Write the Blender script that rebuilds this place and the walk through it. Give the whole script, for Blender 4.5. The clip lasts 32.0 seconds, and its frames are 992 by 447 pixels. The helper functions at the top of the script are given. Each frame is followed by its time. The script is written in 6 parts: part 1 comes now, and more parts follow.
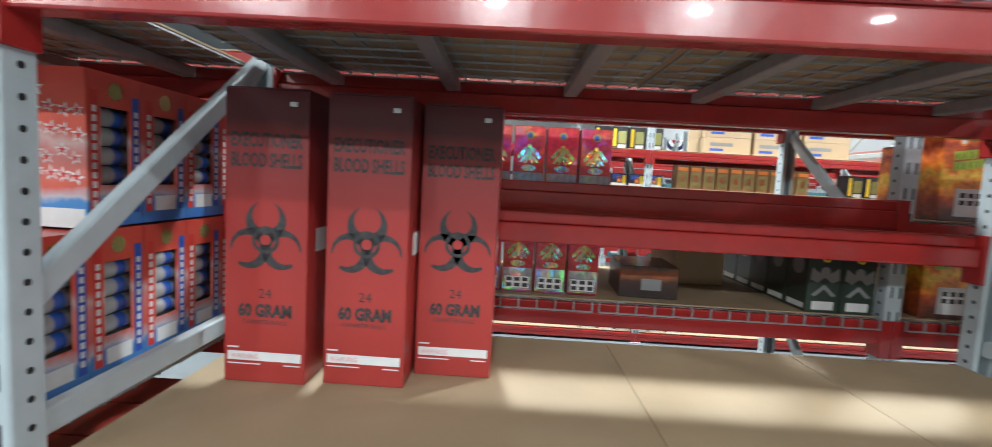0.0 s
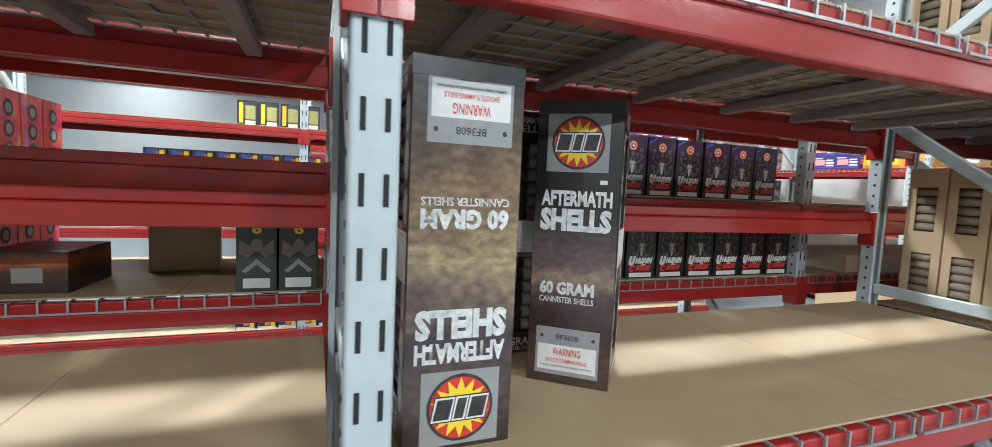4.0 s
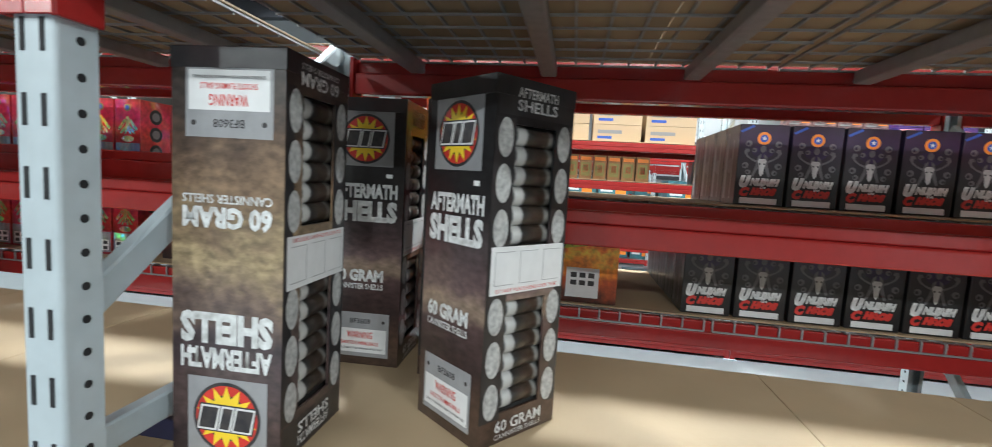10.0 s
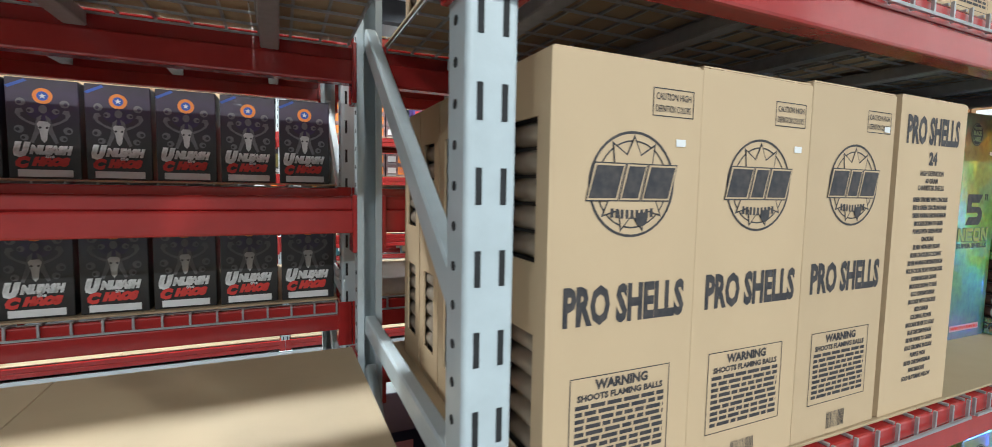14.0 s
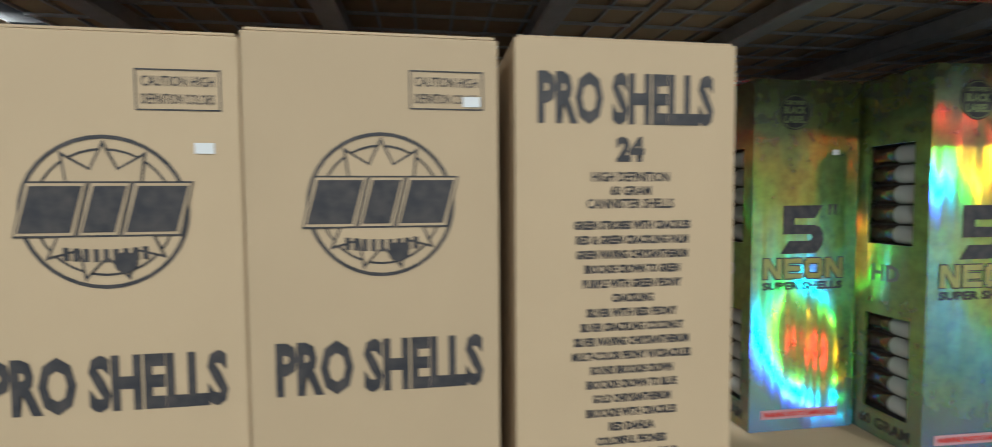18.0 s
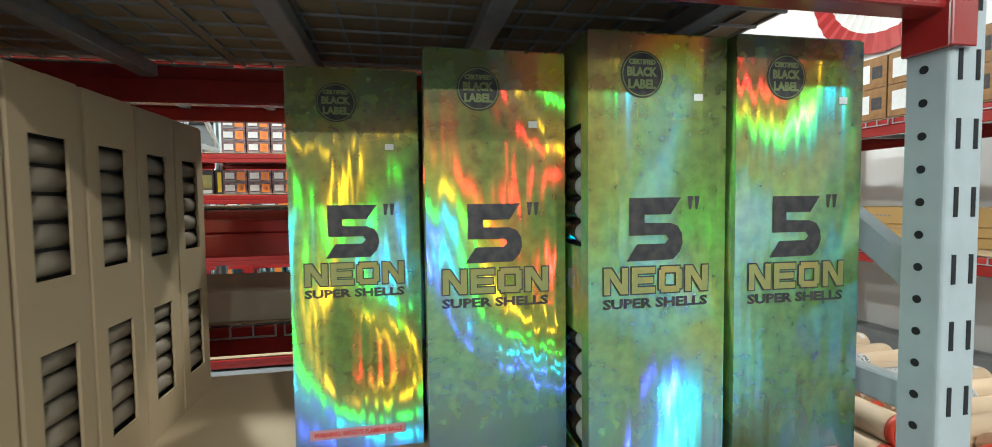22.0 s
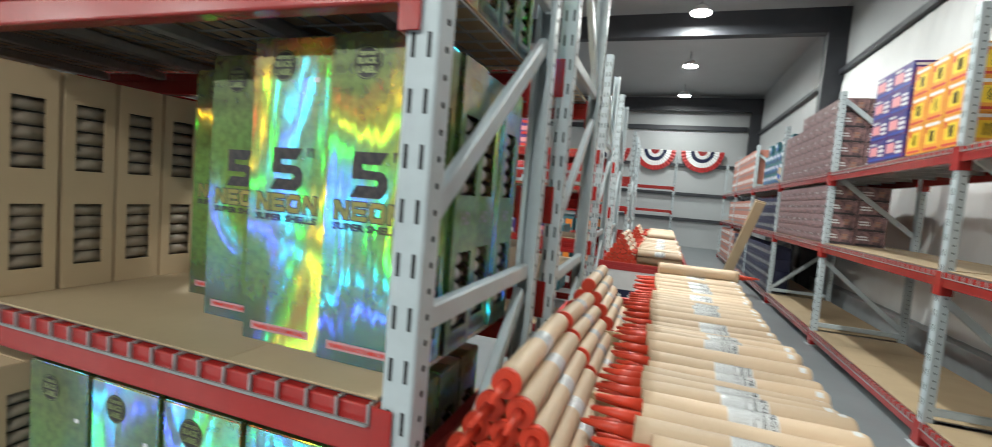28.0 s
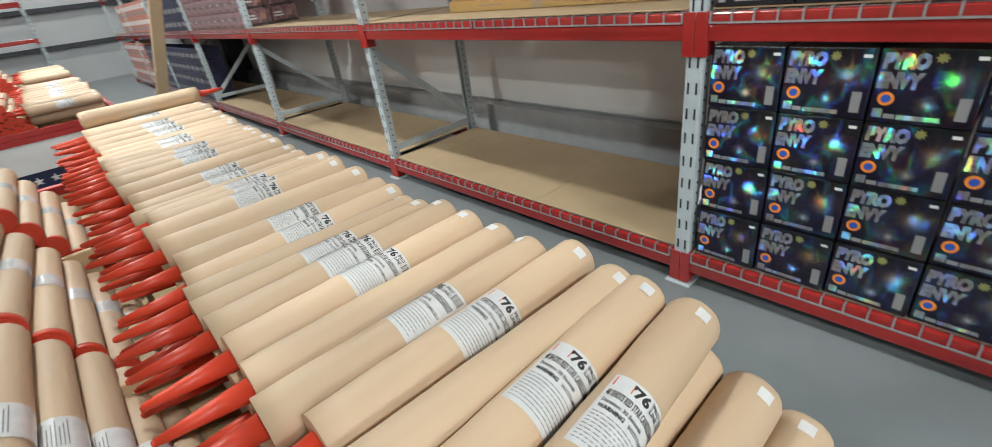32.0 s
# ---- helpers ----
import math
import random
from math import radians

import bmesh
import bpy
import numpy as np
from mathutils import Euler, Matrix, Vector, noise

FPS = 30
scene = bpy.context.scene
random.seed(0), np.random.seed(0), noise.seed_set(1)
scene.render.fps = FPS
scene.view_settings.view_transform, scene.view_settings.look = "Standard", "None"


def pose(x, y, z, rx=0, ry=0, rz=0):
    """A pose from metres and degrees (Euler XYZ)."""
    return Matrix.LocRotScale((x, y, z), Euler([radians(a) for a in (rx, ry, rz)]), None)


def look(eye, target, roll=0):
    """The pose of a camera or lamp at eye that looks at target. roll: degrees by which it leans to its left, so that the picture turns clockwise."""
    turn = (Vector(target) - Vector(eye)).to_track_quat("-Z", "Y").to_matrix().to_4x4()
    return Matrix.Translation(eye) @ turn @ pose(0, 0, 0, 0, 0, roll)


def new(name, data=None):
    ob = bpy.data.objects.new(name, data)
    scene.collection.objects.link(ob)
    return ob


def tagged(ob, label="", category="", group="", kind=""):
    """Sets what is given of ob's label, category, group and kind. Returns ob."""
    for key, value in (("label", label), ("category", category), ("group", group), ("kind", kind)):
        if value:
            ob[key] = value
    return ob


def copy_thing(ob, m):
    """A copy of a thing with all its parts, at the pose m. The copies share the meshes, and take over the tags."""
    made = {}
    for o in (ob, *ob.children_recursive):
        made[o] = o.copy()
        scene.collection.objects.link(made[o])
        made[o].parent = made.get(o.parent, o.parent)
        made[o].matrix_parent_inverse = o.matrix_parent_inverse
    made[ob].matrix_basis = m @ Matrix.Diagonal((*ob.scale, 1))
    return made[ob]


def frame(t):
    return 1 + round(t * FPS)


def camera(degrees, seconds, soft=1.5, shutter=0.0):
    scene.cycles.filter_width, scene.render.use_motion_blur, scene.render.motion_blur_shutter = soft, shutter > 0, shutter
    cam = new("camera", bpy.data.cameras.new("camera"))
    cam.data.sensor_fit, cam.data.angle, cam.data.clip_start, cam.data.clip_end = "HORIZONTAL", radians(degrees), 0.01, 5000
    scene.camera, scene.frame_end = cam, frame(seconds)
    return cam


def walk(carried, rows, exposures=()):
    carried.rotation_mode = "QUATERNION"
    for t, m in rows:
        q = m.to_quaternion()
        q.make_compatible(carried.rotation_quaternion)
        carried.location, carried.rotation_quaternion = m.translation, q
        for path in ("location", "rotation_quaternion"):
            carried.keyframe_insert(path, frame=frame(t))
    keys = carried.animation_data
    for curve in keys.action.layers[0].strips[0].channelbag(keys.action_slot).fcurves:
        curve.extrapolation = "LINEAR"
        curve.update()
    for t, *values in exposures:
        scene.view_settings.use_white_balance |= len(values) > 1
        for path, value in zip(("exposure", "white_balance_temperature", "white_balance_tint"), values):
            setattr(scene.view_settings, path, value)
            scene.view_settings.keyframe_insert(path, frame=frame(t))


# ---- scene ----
cam = camera(92.4, 32.0, soft=0.8, shutter=0.4)

PATH = [
    (0, (-4.127, -0.727, 1.592), (-4.17, 1.265, 1.417), 3.2),
    (0.5, (-3.984, -0.749, 1.587), (-3.736, 1.23, 1.435), 3.2),
    (1, (-3.772, -0.673, 1.589), (-3.204, 1.239, 1.44), 3.6),
    (1.5, (-3.57, -0.67, 1.59), (-2.808, 1.174, 1.456), 3.6),
    (2, (-3.34, -0.772, 1.591), (-2.565, 1.066, 1.448), 3.5),
    (2.5, (-3.144, -0.802, 1.58), (-2.359, 1.031, 1.429), 3.0),
    (3, (-2.947, -0.709, 1.571), (-2.159, 1.123, 1.421), 3.1),
    (3.5, (-2.755, -0.685, 1.558), (-1.972, 1.15, 1.412), 2.9),
    (5.5, (-2.163, -0.581, 1.53), (-2.158, 1.408, 1.318), 2.4),
    (6, (-2.038, -0.612, 1.555), (-2.268, 1.362, 1.331), 2.2),
    (6.5, (-1.985, -0.62, 1.606), (-2.351, 1.335, 1.398), 2.4),
    (7, (-2.004, -0.572, 1.658), (-2.405, 1.382, 1.521), 3.2),
    (7.5, (-2.041, -0.479, 1.59), (-2.444, 1.475, 1.448), 3.1),
    (8, (-2.085, -0.406, 1.558), (-2.478, 1.55, 1.413), 3.7),
    (8.5, (-2.088, -0.373, 1.55), (-2.436, 1.591, 1.404), 4.4),
    (9, (-2.034, -0.429, 1.56), (-2.367, 1.537, 1.406), 4.5),
    (9.5, (-1.914, -0.518, 1.564), (-2.256, 1.446, 1.399), 4.4),
    (10, (-1.771, -0.557, 1.577), (-2.084, 1.41, 1.39), 3.4),
    (10.5, (-1.631, -0.507, 1.56), (-1.748, 1.481, 1.383), 3.1),
    (11, (-1.467, -0.392, 1.554), (-1.317, 1.597, 1.395), 3.8),
    (11.5, (-1.26, -0.38, 1.51), (-0.95, 1.59, 1.40), 3.0),
    (12, (-1.02, -0.475, 1.512), (-0.49, 1.45, 1.405), 2.5),
    (12.5, (-0.80, -0.548, 1.552), (-0.05, 1.30, 1.39), 2.1),
    (13, (-0.556, -0.521, 1.533), (0.216, 1.316, 1.359), 1.9),
    (13.5, (-0.373, -0.537, 1.532), (0.456, 1.275, 1.36), 1.2),
    (15.5, (0.13, -0.513, 1.531), (0.836, 1.358, 1.474), -1.1),
    (16, (0.289, -0.519, 1.519), (0.827, 1.407, 1.481), -1.1),
    (16.5, (0.435, -0.546, 1.538), (0.865, 1.406, 1.499), -1.1),
    (17, (0.535, -0.512, 1.525), (0.861, 1.461, 1.485), -0.9),
    (17.5, (0.633, -0.465, 1.537), (0.896, 1.517, 1.478), -0.8),
    (18, (0.817, -0.511, 1.552), (1.1, 1.467, 1.458), -0.4),
    (18.5, (0.996, -0.593, 1.547), (1.415, 1.361, 1.47), -0.3),
    (19, (1.106, -0.621, 1.549), (1.75, 1.271, 1.464), -0.6),
    (19.5, (1.23, -0.569, 1.536), (1.972, 1.286, 1.438), -0.8),
    (20, (1.358, -0.481, 1.531), (2.123, 1.365, 1.45), -0.0),
    (20.5, (1.435, -0.469, 1.521), (2.217, 1.37, 1.429), 0.0),
    (21, (1.556, -0.537, 1.525), (2.206, 1.352, 1.429), -0.2),
    (21.5, (1.634, -0.587, 1.522), (2.09, 1.358, 1.418), -0.6),
    (22, (1.686, -0.562, 1.545), (2.078, 1.397, 1.446), -0.7),
    (22.5, (1.768, -0.445, 1.525), (2.139, 1.518, 1.446), 0.6),
    (23, (1.827, -0.416, 1.504), (2.143, 1.558, 1.445), 0.9),
    (23.5, (1.984, -0.504, 1.503), (2.085, 1.493, 1.49), 1.6),
    (24, (2.118, -0.57, 1.514), (1.972, 1.424, 1.532), 2.5),
    (24.5, (2.172, -0.543, 1.526), (1.871, 1.434, 1.538), 1.9),
    (26.5, (2.528, -0.607, 1.558), (1.582, 1.152, 1.462), 3.4),
    (27, (2.565, -0.737, 1.513), (1.596, 1.009, 1.403), 4.3),
    (27.5, (2.717, -0.782, 1.507), (1.847, 1.015, 1.39), 4.5),
    (28, (2.956, -0.783, 1.481), (2.307, 1.104, 1.35), 4.8),
    (28.5, (3.045, -0.769, 1.446), (2.725, 1.184, 1.155), 2.2),
    (29, (3.025, -0.727, 1.464), (3.187, 1.218, 1.025), -1.1),
    (29.5, (2.938, -0.644, 1.453), (3.439, 1.23, 0.964), -0.1),
    (30, (2.923, -0.586, 1.45), (3.572, 1.25, 0.995), -0.9),
    (30.5, (2.979, -0.454, 1.419), (3.635, 1.376, 0.95), -5.2),
    (31, (3.012, -0.37, 1.419), (3.671, 1.422, 0.823), -7.8),
    (31.5, (2.959, -0.278, 1.423), (3.905, 1.286, 0.611), -6.7),
    (32, (2.921, -0.213, 1.427), (4.055, 1.145, 0.495), -8.0),
]
walk(cam, [(t, look(eye, target, roll)) for t, eye, target, roll in PATH], ((0.0, 0.64, 6000, 8), (9.0, 0.60, 6050, 8), (12.0, 0.74, 6050, 8), (15.0, 0.38, 6050, 8), (18.0, 0.12, 6150, 8), (20.0, 0.30, 6300, 5), (24.5, 0.27, 6350, 6), (26.5, 0.10, 6400, 7), (27.5, 0.12, 6420, 7), (28.5, 0.24, 6450, 8), (32.0, 0.22, 6450, 10)))

# ---- light and exposure ----
world = bpy.data.worlds.new("world")
scene.world = world
world.use_nodes = True
world.node_tree.nodes["Background"].inputs[0].default_value = (0.9, 0.95, 1.0, 1)
world.node_tree.nodes["Background"].inputs[1].default_value = 0.0
CEILING = 5.75
ALONG = (-14.5, -9.5, -4.6, -0.4, 3.3)
LAMP_ROWS = ((-9.5, 360, ALONG[:4]), (-9.5, 90, (3.3,)), (-4.8, 50, ALONG[:4]), (-4.8, 250, (3.3,)), (3.4, 250, ALONG[:4]), (3.4, 125, (3.3,)), (9.6, 190, (-8.0, 3.3)), (13.4, 110, (-8.0, 3.3)), (17.1, 100, (-8.0, 3.3)))
LAMP_SPOTS = [(x, y, p) for y, p, xs in LAMP_ROWS for x in xs]
for lx, ly, power in LAMP_SPOTS:
    data = bpy.data.lights.new("bay_light", "AREA")
    data.shape, data.size, data.energy, data.color = "DISK", 0.34, power, (0.96, 1.0, 0.96)
    new("bay_light", data).matrix_world = pose(lx, ly, CEILING - 0.44)

# ---- materials ----
def shader(name, base, rough=0.5, metal=0.0, grain=0.0, scale=8.0, stain=0.0, stain_scale=1.5, bump=0.0, bump_scale=60.0, coat=0.0, tint=None, each=0.0, stretch=(1, 1, 1), spec=0.5):
    m = bpy.data.materials.new(name)
    m.use_nodes = True
    nt = m.node_tree
    b = nt.nodes["Principled BSDF"]
    b.inputs["Roughness"].default_value, b.inputs["Metallic"].default_value = rough, metal
    b.inputs["Coat Weight"].default_value = coat
    b.inputs["Specular IOR Level"].default_value = spec
    base = (*base, 1)
    b.inputs["Base Color"].default_value = base
    co = nt.nodes.new("ShaderNodeTexCoord")
    mp = nt.nodes.new("ShaderNodeMapping")
    mp.inputs["Scale"].default_value = stretch
    nt.links.new(co.outputs["Object"], mp.inputs["Vector"])
    col = None

    def tex(s, detail=4):
        n = nt.nodes.new("ShaderNodeTexNoise")
        n.inputs["Scale"].default_value, n.inputs["Detail"].default_value = s, detail
        nt.links.new(mp.outputs["Vector"], n.inputs["Vector"])
        return n.outputs["Fac"]

    def mix(fac_out, a_out, colour, lo, hi):
        r = nt.nodes.new("ShaderNodeMapRange")
        r.inputs["From Min"].default_value, r.inputs["From Max"].default_value = lo, hi
        nt.links.new(fac_out, r.inputs["Value"])
        x = nt.nodes.new("ShaderNodeMix")
        x.data_type = "RGBA"
        nt.links.new(r.outputs["Result"], x.inputs["Factor"])
        if a_out is None:
            x.inputs["A"].default_value = base
        else:
            nt.links.new(a_out, x.inputs["A"])
        x.inputs["B"].default_value = colour
        return x.outputs["Result"]

    dark = tint or tuple(c * 0.6 for c in base[:3])
    if grain:
        col = mix(tex(scale), col, tuple(base[i] + (dark[i] - base[i]) * grain for i in range(3)) + (1,), 0.35, 0.7)
    if stain:
        col = mix(tex(stain_scale, 6), col, tuple(base[i] + (dark[i] - base[i]) * stain for i in range(3)) + (1,), 0.48, 0.72)
    if each:
        info = nt.nodes.new("ShaderNodeObjectInfo")
        r = nt.nodes.new("ShaderNodeMapRange")
        r.inputs["To Min"].default_value, r.inputs["To Max"].default_value = 1 - each, 1 + each
        nt.links.new(info.outputs["Random"], r.inputs["Value"])
        h = nt.nodes.new("ShaderNodeHueSaturation")
        nt.links.new(r.outputs["Result"], h.inputs["Value"])
        h.inputs["Color"].default_value = base
        if col is not None:
            nt.links.new(col, h.inputs["Color"])
        col = h.outputs["Color"]
    if col is not None:
        nt.links.new(col, b.inputs["Base Color"])
    if bump:
        bp = nt.nodes.new("ShaderNodeBump")
        bp.inputs["Strength"].default_value, bp.inputs["Distance"].default_value = bump, 0.01
        nt.links.new(tex(bump_scale, 3), bp.inputs["Height"])
        nt.links.new(bp.outputs["Normal"], b.inputs["Normal"])
    return m


def lit(name, colour, strength):
    m = shader(name, (0.8, 0.8, 0.8))
    b = m.node_tree.nodes["Principled BSDF"]
    b.inputs["Emission Color"].default_value, b.inputs["Emission Strength"].default_value = (*colour, 1), strength
    return m


RED = shader("red_enamel", (0.36, 0.024, 0.022), 0.22, grain=0.25, scale=30, stain=0.35, stain_scale=5, bump=0.05, bump_scale=40, coat=0.25)
POST = shader("grey_powder_coat", (0.47, 0.53, 0.56), 0.38, grain=0.2, scale=25, stain=0.3, stain_scale=4, bump=0.04, bump_scale=60)
GALV = shader("galvanised_steel", (0.42, 0.43, 0.44), 0.45, 0.6, grain=0.4, scale=40, stain=0.3)
HOLE = shader("dark_hole", (0.015, 0.015, 0.017), 0.8)
BOARD = shader("kraft_board", (0.40, 0.295, 0.18), 0.6, grain=0.2, scale=5, stain=0.35, stain_scale=1.6, bump=0.12, bump_scale=14, each=0.07)
KRAFT = shader("corrugated_card", (0.50, 0.365, 0.225), 0.7, grain=0.15, scale=3, stain=0.2, stain_scale=2, bump=0.12, bump_scale=7, each=0.06)
INK = shader("black_ink", (0.022, 0.022, 0.028), 0.6, grain=0.5, scale=60, tint=(0.1, 0.08, 0.07))
FLOOR = shader("sealed_concrete", (0.19, 0.21, 0.222), 0.35, grain=0.3, scale=3, stain=0.35, stain_scale=0.7, bump=0.03, bump_scale=30)
WALLW = shader("white_wall_panel", (0.45, 0.465, 0.475), 0.5, grain=0.1, scale=2, stain=0.15, stain_scale=0.6, bump=0.25, bump_scale=3)
STEEL = shader("dark_steel", (0.035, 0.037, 0.045), 0.5, grain=0.3, scale=6)
WHITE = shader("white_paper", (0.78, 0.78, 0.78), 0.5, grain=0.1, scale=20)

# ---- geometry helpers ----
def box(bm, x0, y0, z0, x1, y1, z1, bevel=0.0, seg=1):
    vs = [bm.verts.new(p) for p in ((x0, y0, z0), (x1, y0, z0), (x1, y1, z0), (x0, y1, z0), (x0, y0, z1), (x1, y0, z1), (x1, y1, z1), (x0, y1, z1))]
    fs = [bm.faces.new([vs[i] for i in f]) for f in ((3, 2, 1, 0), (4, 5, 6, 7), (0, 1, 5, 4), (1, 2, 6, 5), (2, 3, 7, 6), (3, 0, 4, 7))]
    if bevel:
        bmesh.ops.bevel(bm, geom=list({e for f in fs for e in f.edges}), offset=bevel, segments=seg, affect="EDGES", profile=0.5)
    return bm


def bar(bm, a, b, w, h, up=(0, 0, 1), bevel=0.0):
    """A straight bar of section w x h from a to b."""
    a, b = Vector(a), Vector(b)
    d = b - a
    y = d.normalized()
    x = y.cross(Vector(up)).normalized()
    z = x.cross(y)
    n = bmesh.new()
    box(n, -w / 2, 0, -h / 2, w / 2, d.length, h / 2, bevel)
    m = Matrix((x, y, z)).transposed().to_4x4()
    m.translation = a
    n.transform(m)
    me = bpy.data.meshes.new("t")
    n.to_mesh(me)
    bm.from_mesh(me)
    bpy.data.meshes.remove(me)
    n.free()
    return bm


def tube(bm, a, b, r0, r1=None, seg=16, caps=True):
    a, b = Vector(a), Vector(b)
    d = b - a
    q = d.to_track_quat("Z", "Y").to_matrix().to_4x4()
    q.translation = (a + b) / 2
    bmesh.ops.create_cone(bm, cap_ends=caps, segments=seg, radius1=r0, radius2=r0 if r1 is None else r1, depth=d.length, matrix=q)
    return bm


def B(*dims, bevel=0.0):
    return box(bmesh.new(), *dims, bevel)


def mesh_of(bm, mat, smooth=False, name="mesh"):
    me = bpy.data.meshes.new(name)
    bm.to_mesh(me)
    bm.free()
    if mat:
        me.materials.append(mat)
    if smooth:
        me.polygons.foreach_set("use_smooth", [True] * len(me.polygons))
    return me


def put(name, me, parent=None, m=None, label=""):
    ob = new(name, me)
    if parent:
        ob.parent = parent
    if m is not None:
        ob.matrix_basis = m
    if label:
        ob["label"] = label
    return ob


def part(name, bm, mat, parent, label="", smooth=False):
    return put(name, mesh_of(bm, mat, smooth, name), parent, None, label)


def thing(name, label, category, m=None, group="", kind=""):
    ob = new(name)
    ob.empty_display_size = 0.1
    if m is not None:
        ob.matrix_basis = m
    return tagged(ob, label, category, group, kind)


def setting(name, bm, mat, label=""):
    ob = put(name, mesh_of(bm, mat, False, name))
    return tagged(ob, label, name.split("_")[0], kind="structure")


WORDS = {}


def word(text, height, mat, width=None, weight=0.0, squeeze=1.0, shear=0.0):
    """Lettering as a flat mesh in the xz plane, centred on x, standing on z = 0."""
    key = (text, height, mat.name, width, weight, squeeze, shear)
    if key not in WORDS:
        cu = bpy.data.curves.new("t", "FONT")
        cu.body, cu.size, cu.align_x, cu.offset, cu.shear, cu.resolution_u = text, 1, "CENTER", weight, shear, 2
        ob = new("t", cu)
        me = bpy.data.meshes.new_from_object(ob.evaluated_get(bpy.context.evaluated_depsgraph_get()))
        bpy.data.objects.remove(ob)
        bpy.data.curves.remove(cu)
        n = len(me.vertices)
        co = np.empty(n * 3, np.float32)
        me.vertices.foreach_get("co", co)
        co = co.reshape(-1, 3)
        w, y0, y1 = np.ptp(co[:, 0]), co[:, 1].min(), co[:, 1].max()
        k = height / (y1 - y0)
        kx = width / w if width else k * squeeze
        out = np.stack([(co[:, 0] - (co[:, 0].min() + w / 2)) * kx, np.zeros(n), (co[:, 1] - y0) * k], 1)
        me.vertices.foreach_set("co", out.astype(np.float32).ravel())
        me.materials.clear()
        me.materials.append(mat)
        me.name = "lettering"
        WORDS[key] = me
    return WORDS[key]

# ---- building ----
X0, X1, Y0, Y1 = -17.0, 6.02, -13.0, 19.0
setting("floor", B(X0, Y0, -0.1, X1, Y1, 0), FLOOR, "grey sealed concrete shop floor with faint scuffs")
setting("wall_east", B(X1, Y0, 0, X1 + 0.15, Y1, CEILING), WALLW, "white insulated metal building wall")
# west and south walls are unseen closers, darkened to cut bounce and reflections
DULL = shader("dull_closing_wall", (0.15, 0.135, 0.12), 0.6, grain=0.4, scale=2, stain=0.4, stain_scale=0.6)
setting("wall_west", B(X0 - 0.15, Y0, 0, X0, Y1, CEILING), DULL, "unseen dull brown closing wall, kept dark to hold bounced light down")
setting("wall_north", B(X0, Y1, 0, X1, Y1 + 0.15, CEILING), WALLW, "white insulated metal end wall")
setting("wall_south", B(X0, Y0 - 0.15, 0, X1, Y0, CEILING), DULL, "unseen dull brown closing end wall, kept dark to hold bounced light down")
setting("ceiling", B(X0, Y0, CEILING, X1, Y1, CEILING + 0.1), WALLW, "white insulated ceiling sheeting")

# ---- pallet racks ----
BAY, DEEP, PW, PD = 2.515, 0.914, 0.069, 0.062


def post_mesh(height, front):
    """A folded channel post with rounded corners and lips turned in: front face at y = 0, flanges behind it."""
    s = 1 if front else -1
    h, r, t = PW / 2, 0.008, 0.0035
    edge = [(-h + 0.018, PD), (-h, PD), (-h, r)] + [(-h + r - r * math.cos(a), r - r * math.sin(a)) for a in (0.4, 0.8, 1.2)] + [(-h + r, 0)]
    inner = [(-h + 0.018, PD - t), (-h + t, PD - t), (-h + t, r)] + [(-h + r - (r - t) * math.cos(a), r - (r - t) * math.sin(a)) for a in (0.4, 0.8, 1.2)] + [(-h + r, t)]
    edge += [(-x, y) for x, y in reversed(edge)]
    inner += [(-x, y) for x, y in reversed(inner)]
    ring = edge + inner[::-1]
    bm = bmesh.new()
    lo, hi = ([bm.verts.new((x, s * y, z)) for x, y in ring] for z in (0, height))
    n = len(ring)
    for i in range(n):
        j = (i + 1) % n
        bm.faces.new((lo[i], lo[j], hi[j], hi[i]))
    for i in range(n // 2 - 1):
        for k in (lo, hi):
            bm.faces.new((k[i], k[i + 1], k[n - 2 - i], k[n - 1 - i]))
    bmesh.ops.recalc_face_normals(bm, faces=bm.faces)
    return bm


def punch_mesh(height, front):
    bm = bmesh.new()
    s = 1 if front else -1
    e = -s * 0.0012
    z = 0.111
    while z < height - 0.06:
        for x in (-0.0165, 0.0165):
            box(bm, x - 0.0039, min(0, e), z - 0.0225, x + 0.0039, max(0, e), z + 0.0225)
        for x in (-1, 1):
            for dz in (0, 0.0508):
                q = Matrix.Translation((x * (PW / 2 + 0.0005), s * 0.036, z + dz)) @ pose(0, 0, 0, 0, 90, 0)
                bmesh.ops.create_cone(bm, cap_ends=True, segments=10, radius1=0.0065, radius2=0.0065, depth=0.0012, matrix=q)
        z += 0.1016
    return bm


MESHES = {}


def cached(key, make, mat, smooth=False):
    if key not in MESHES:
        MESHES[key] = mesh_of(make(), mat, smooth, str(key[0]))
    return MESHES[key]


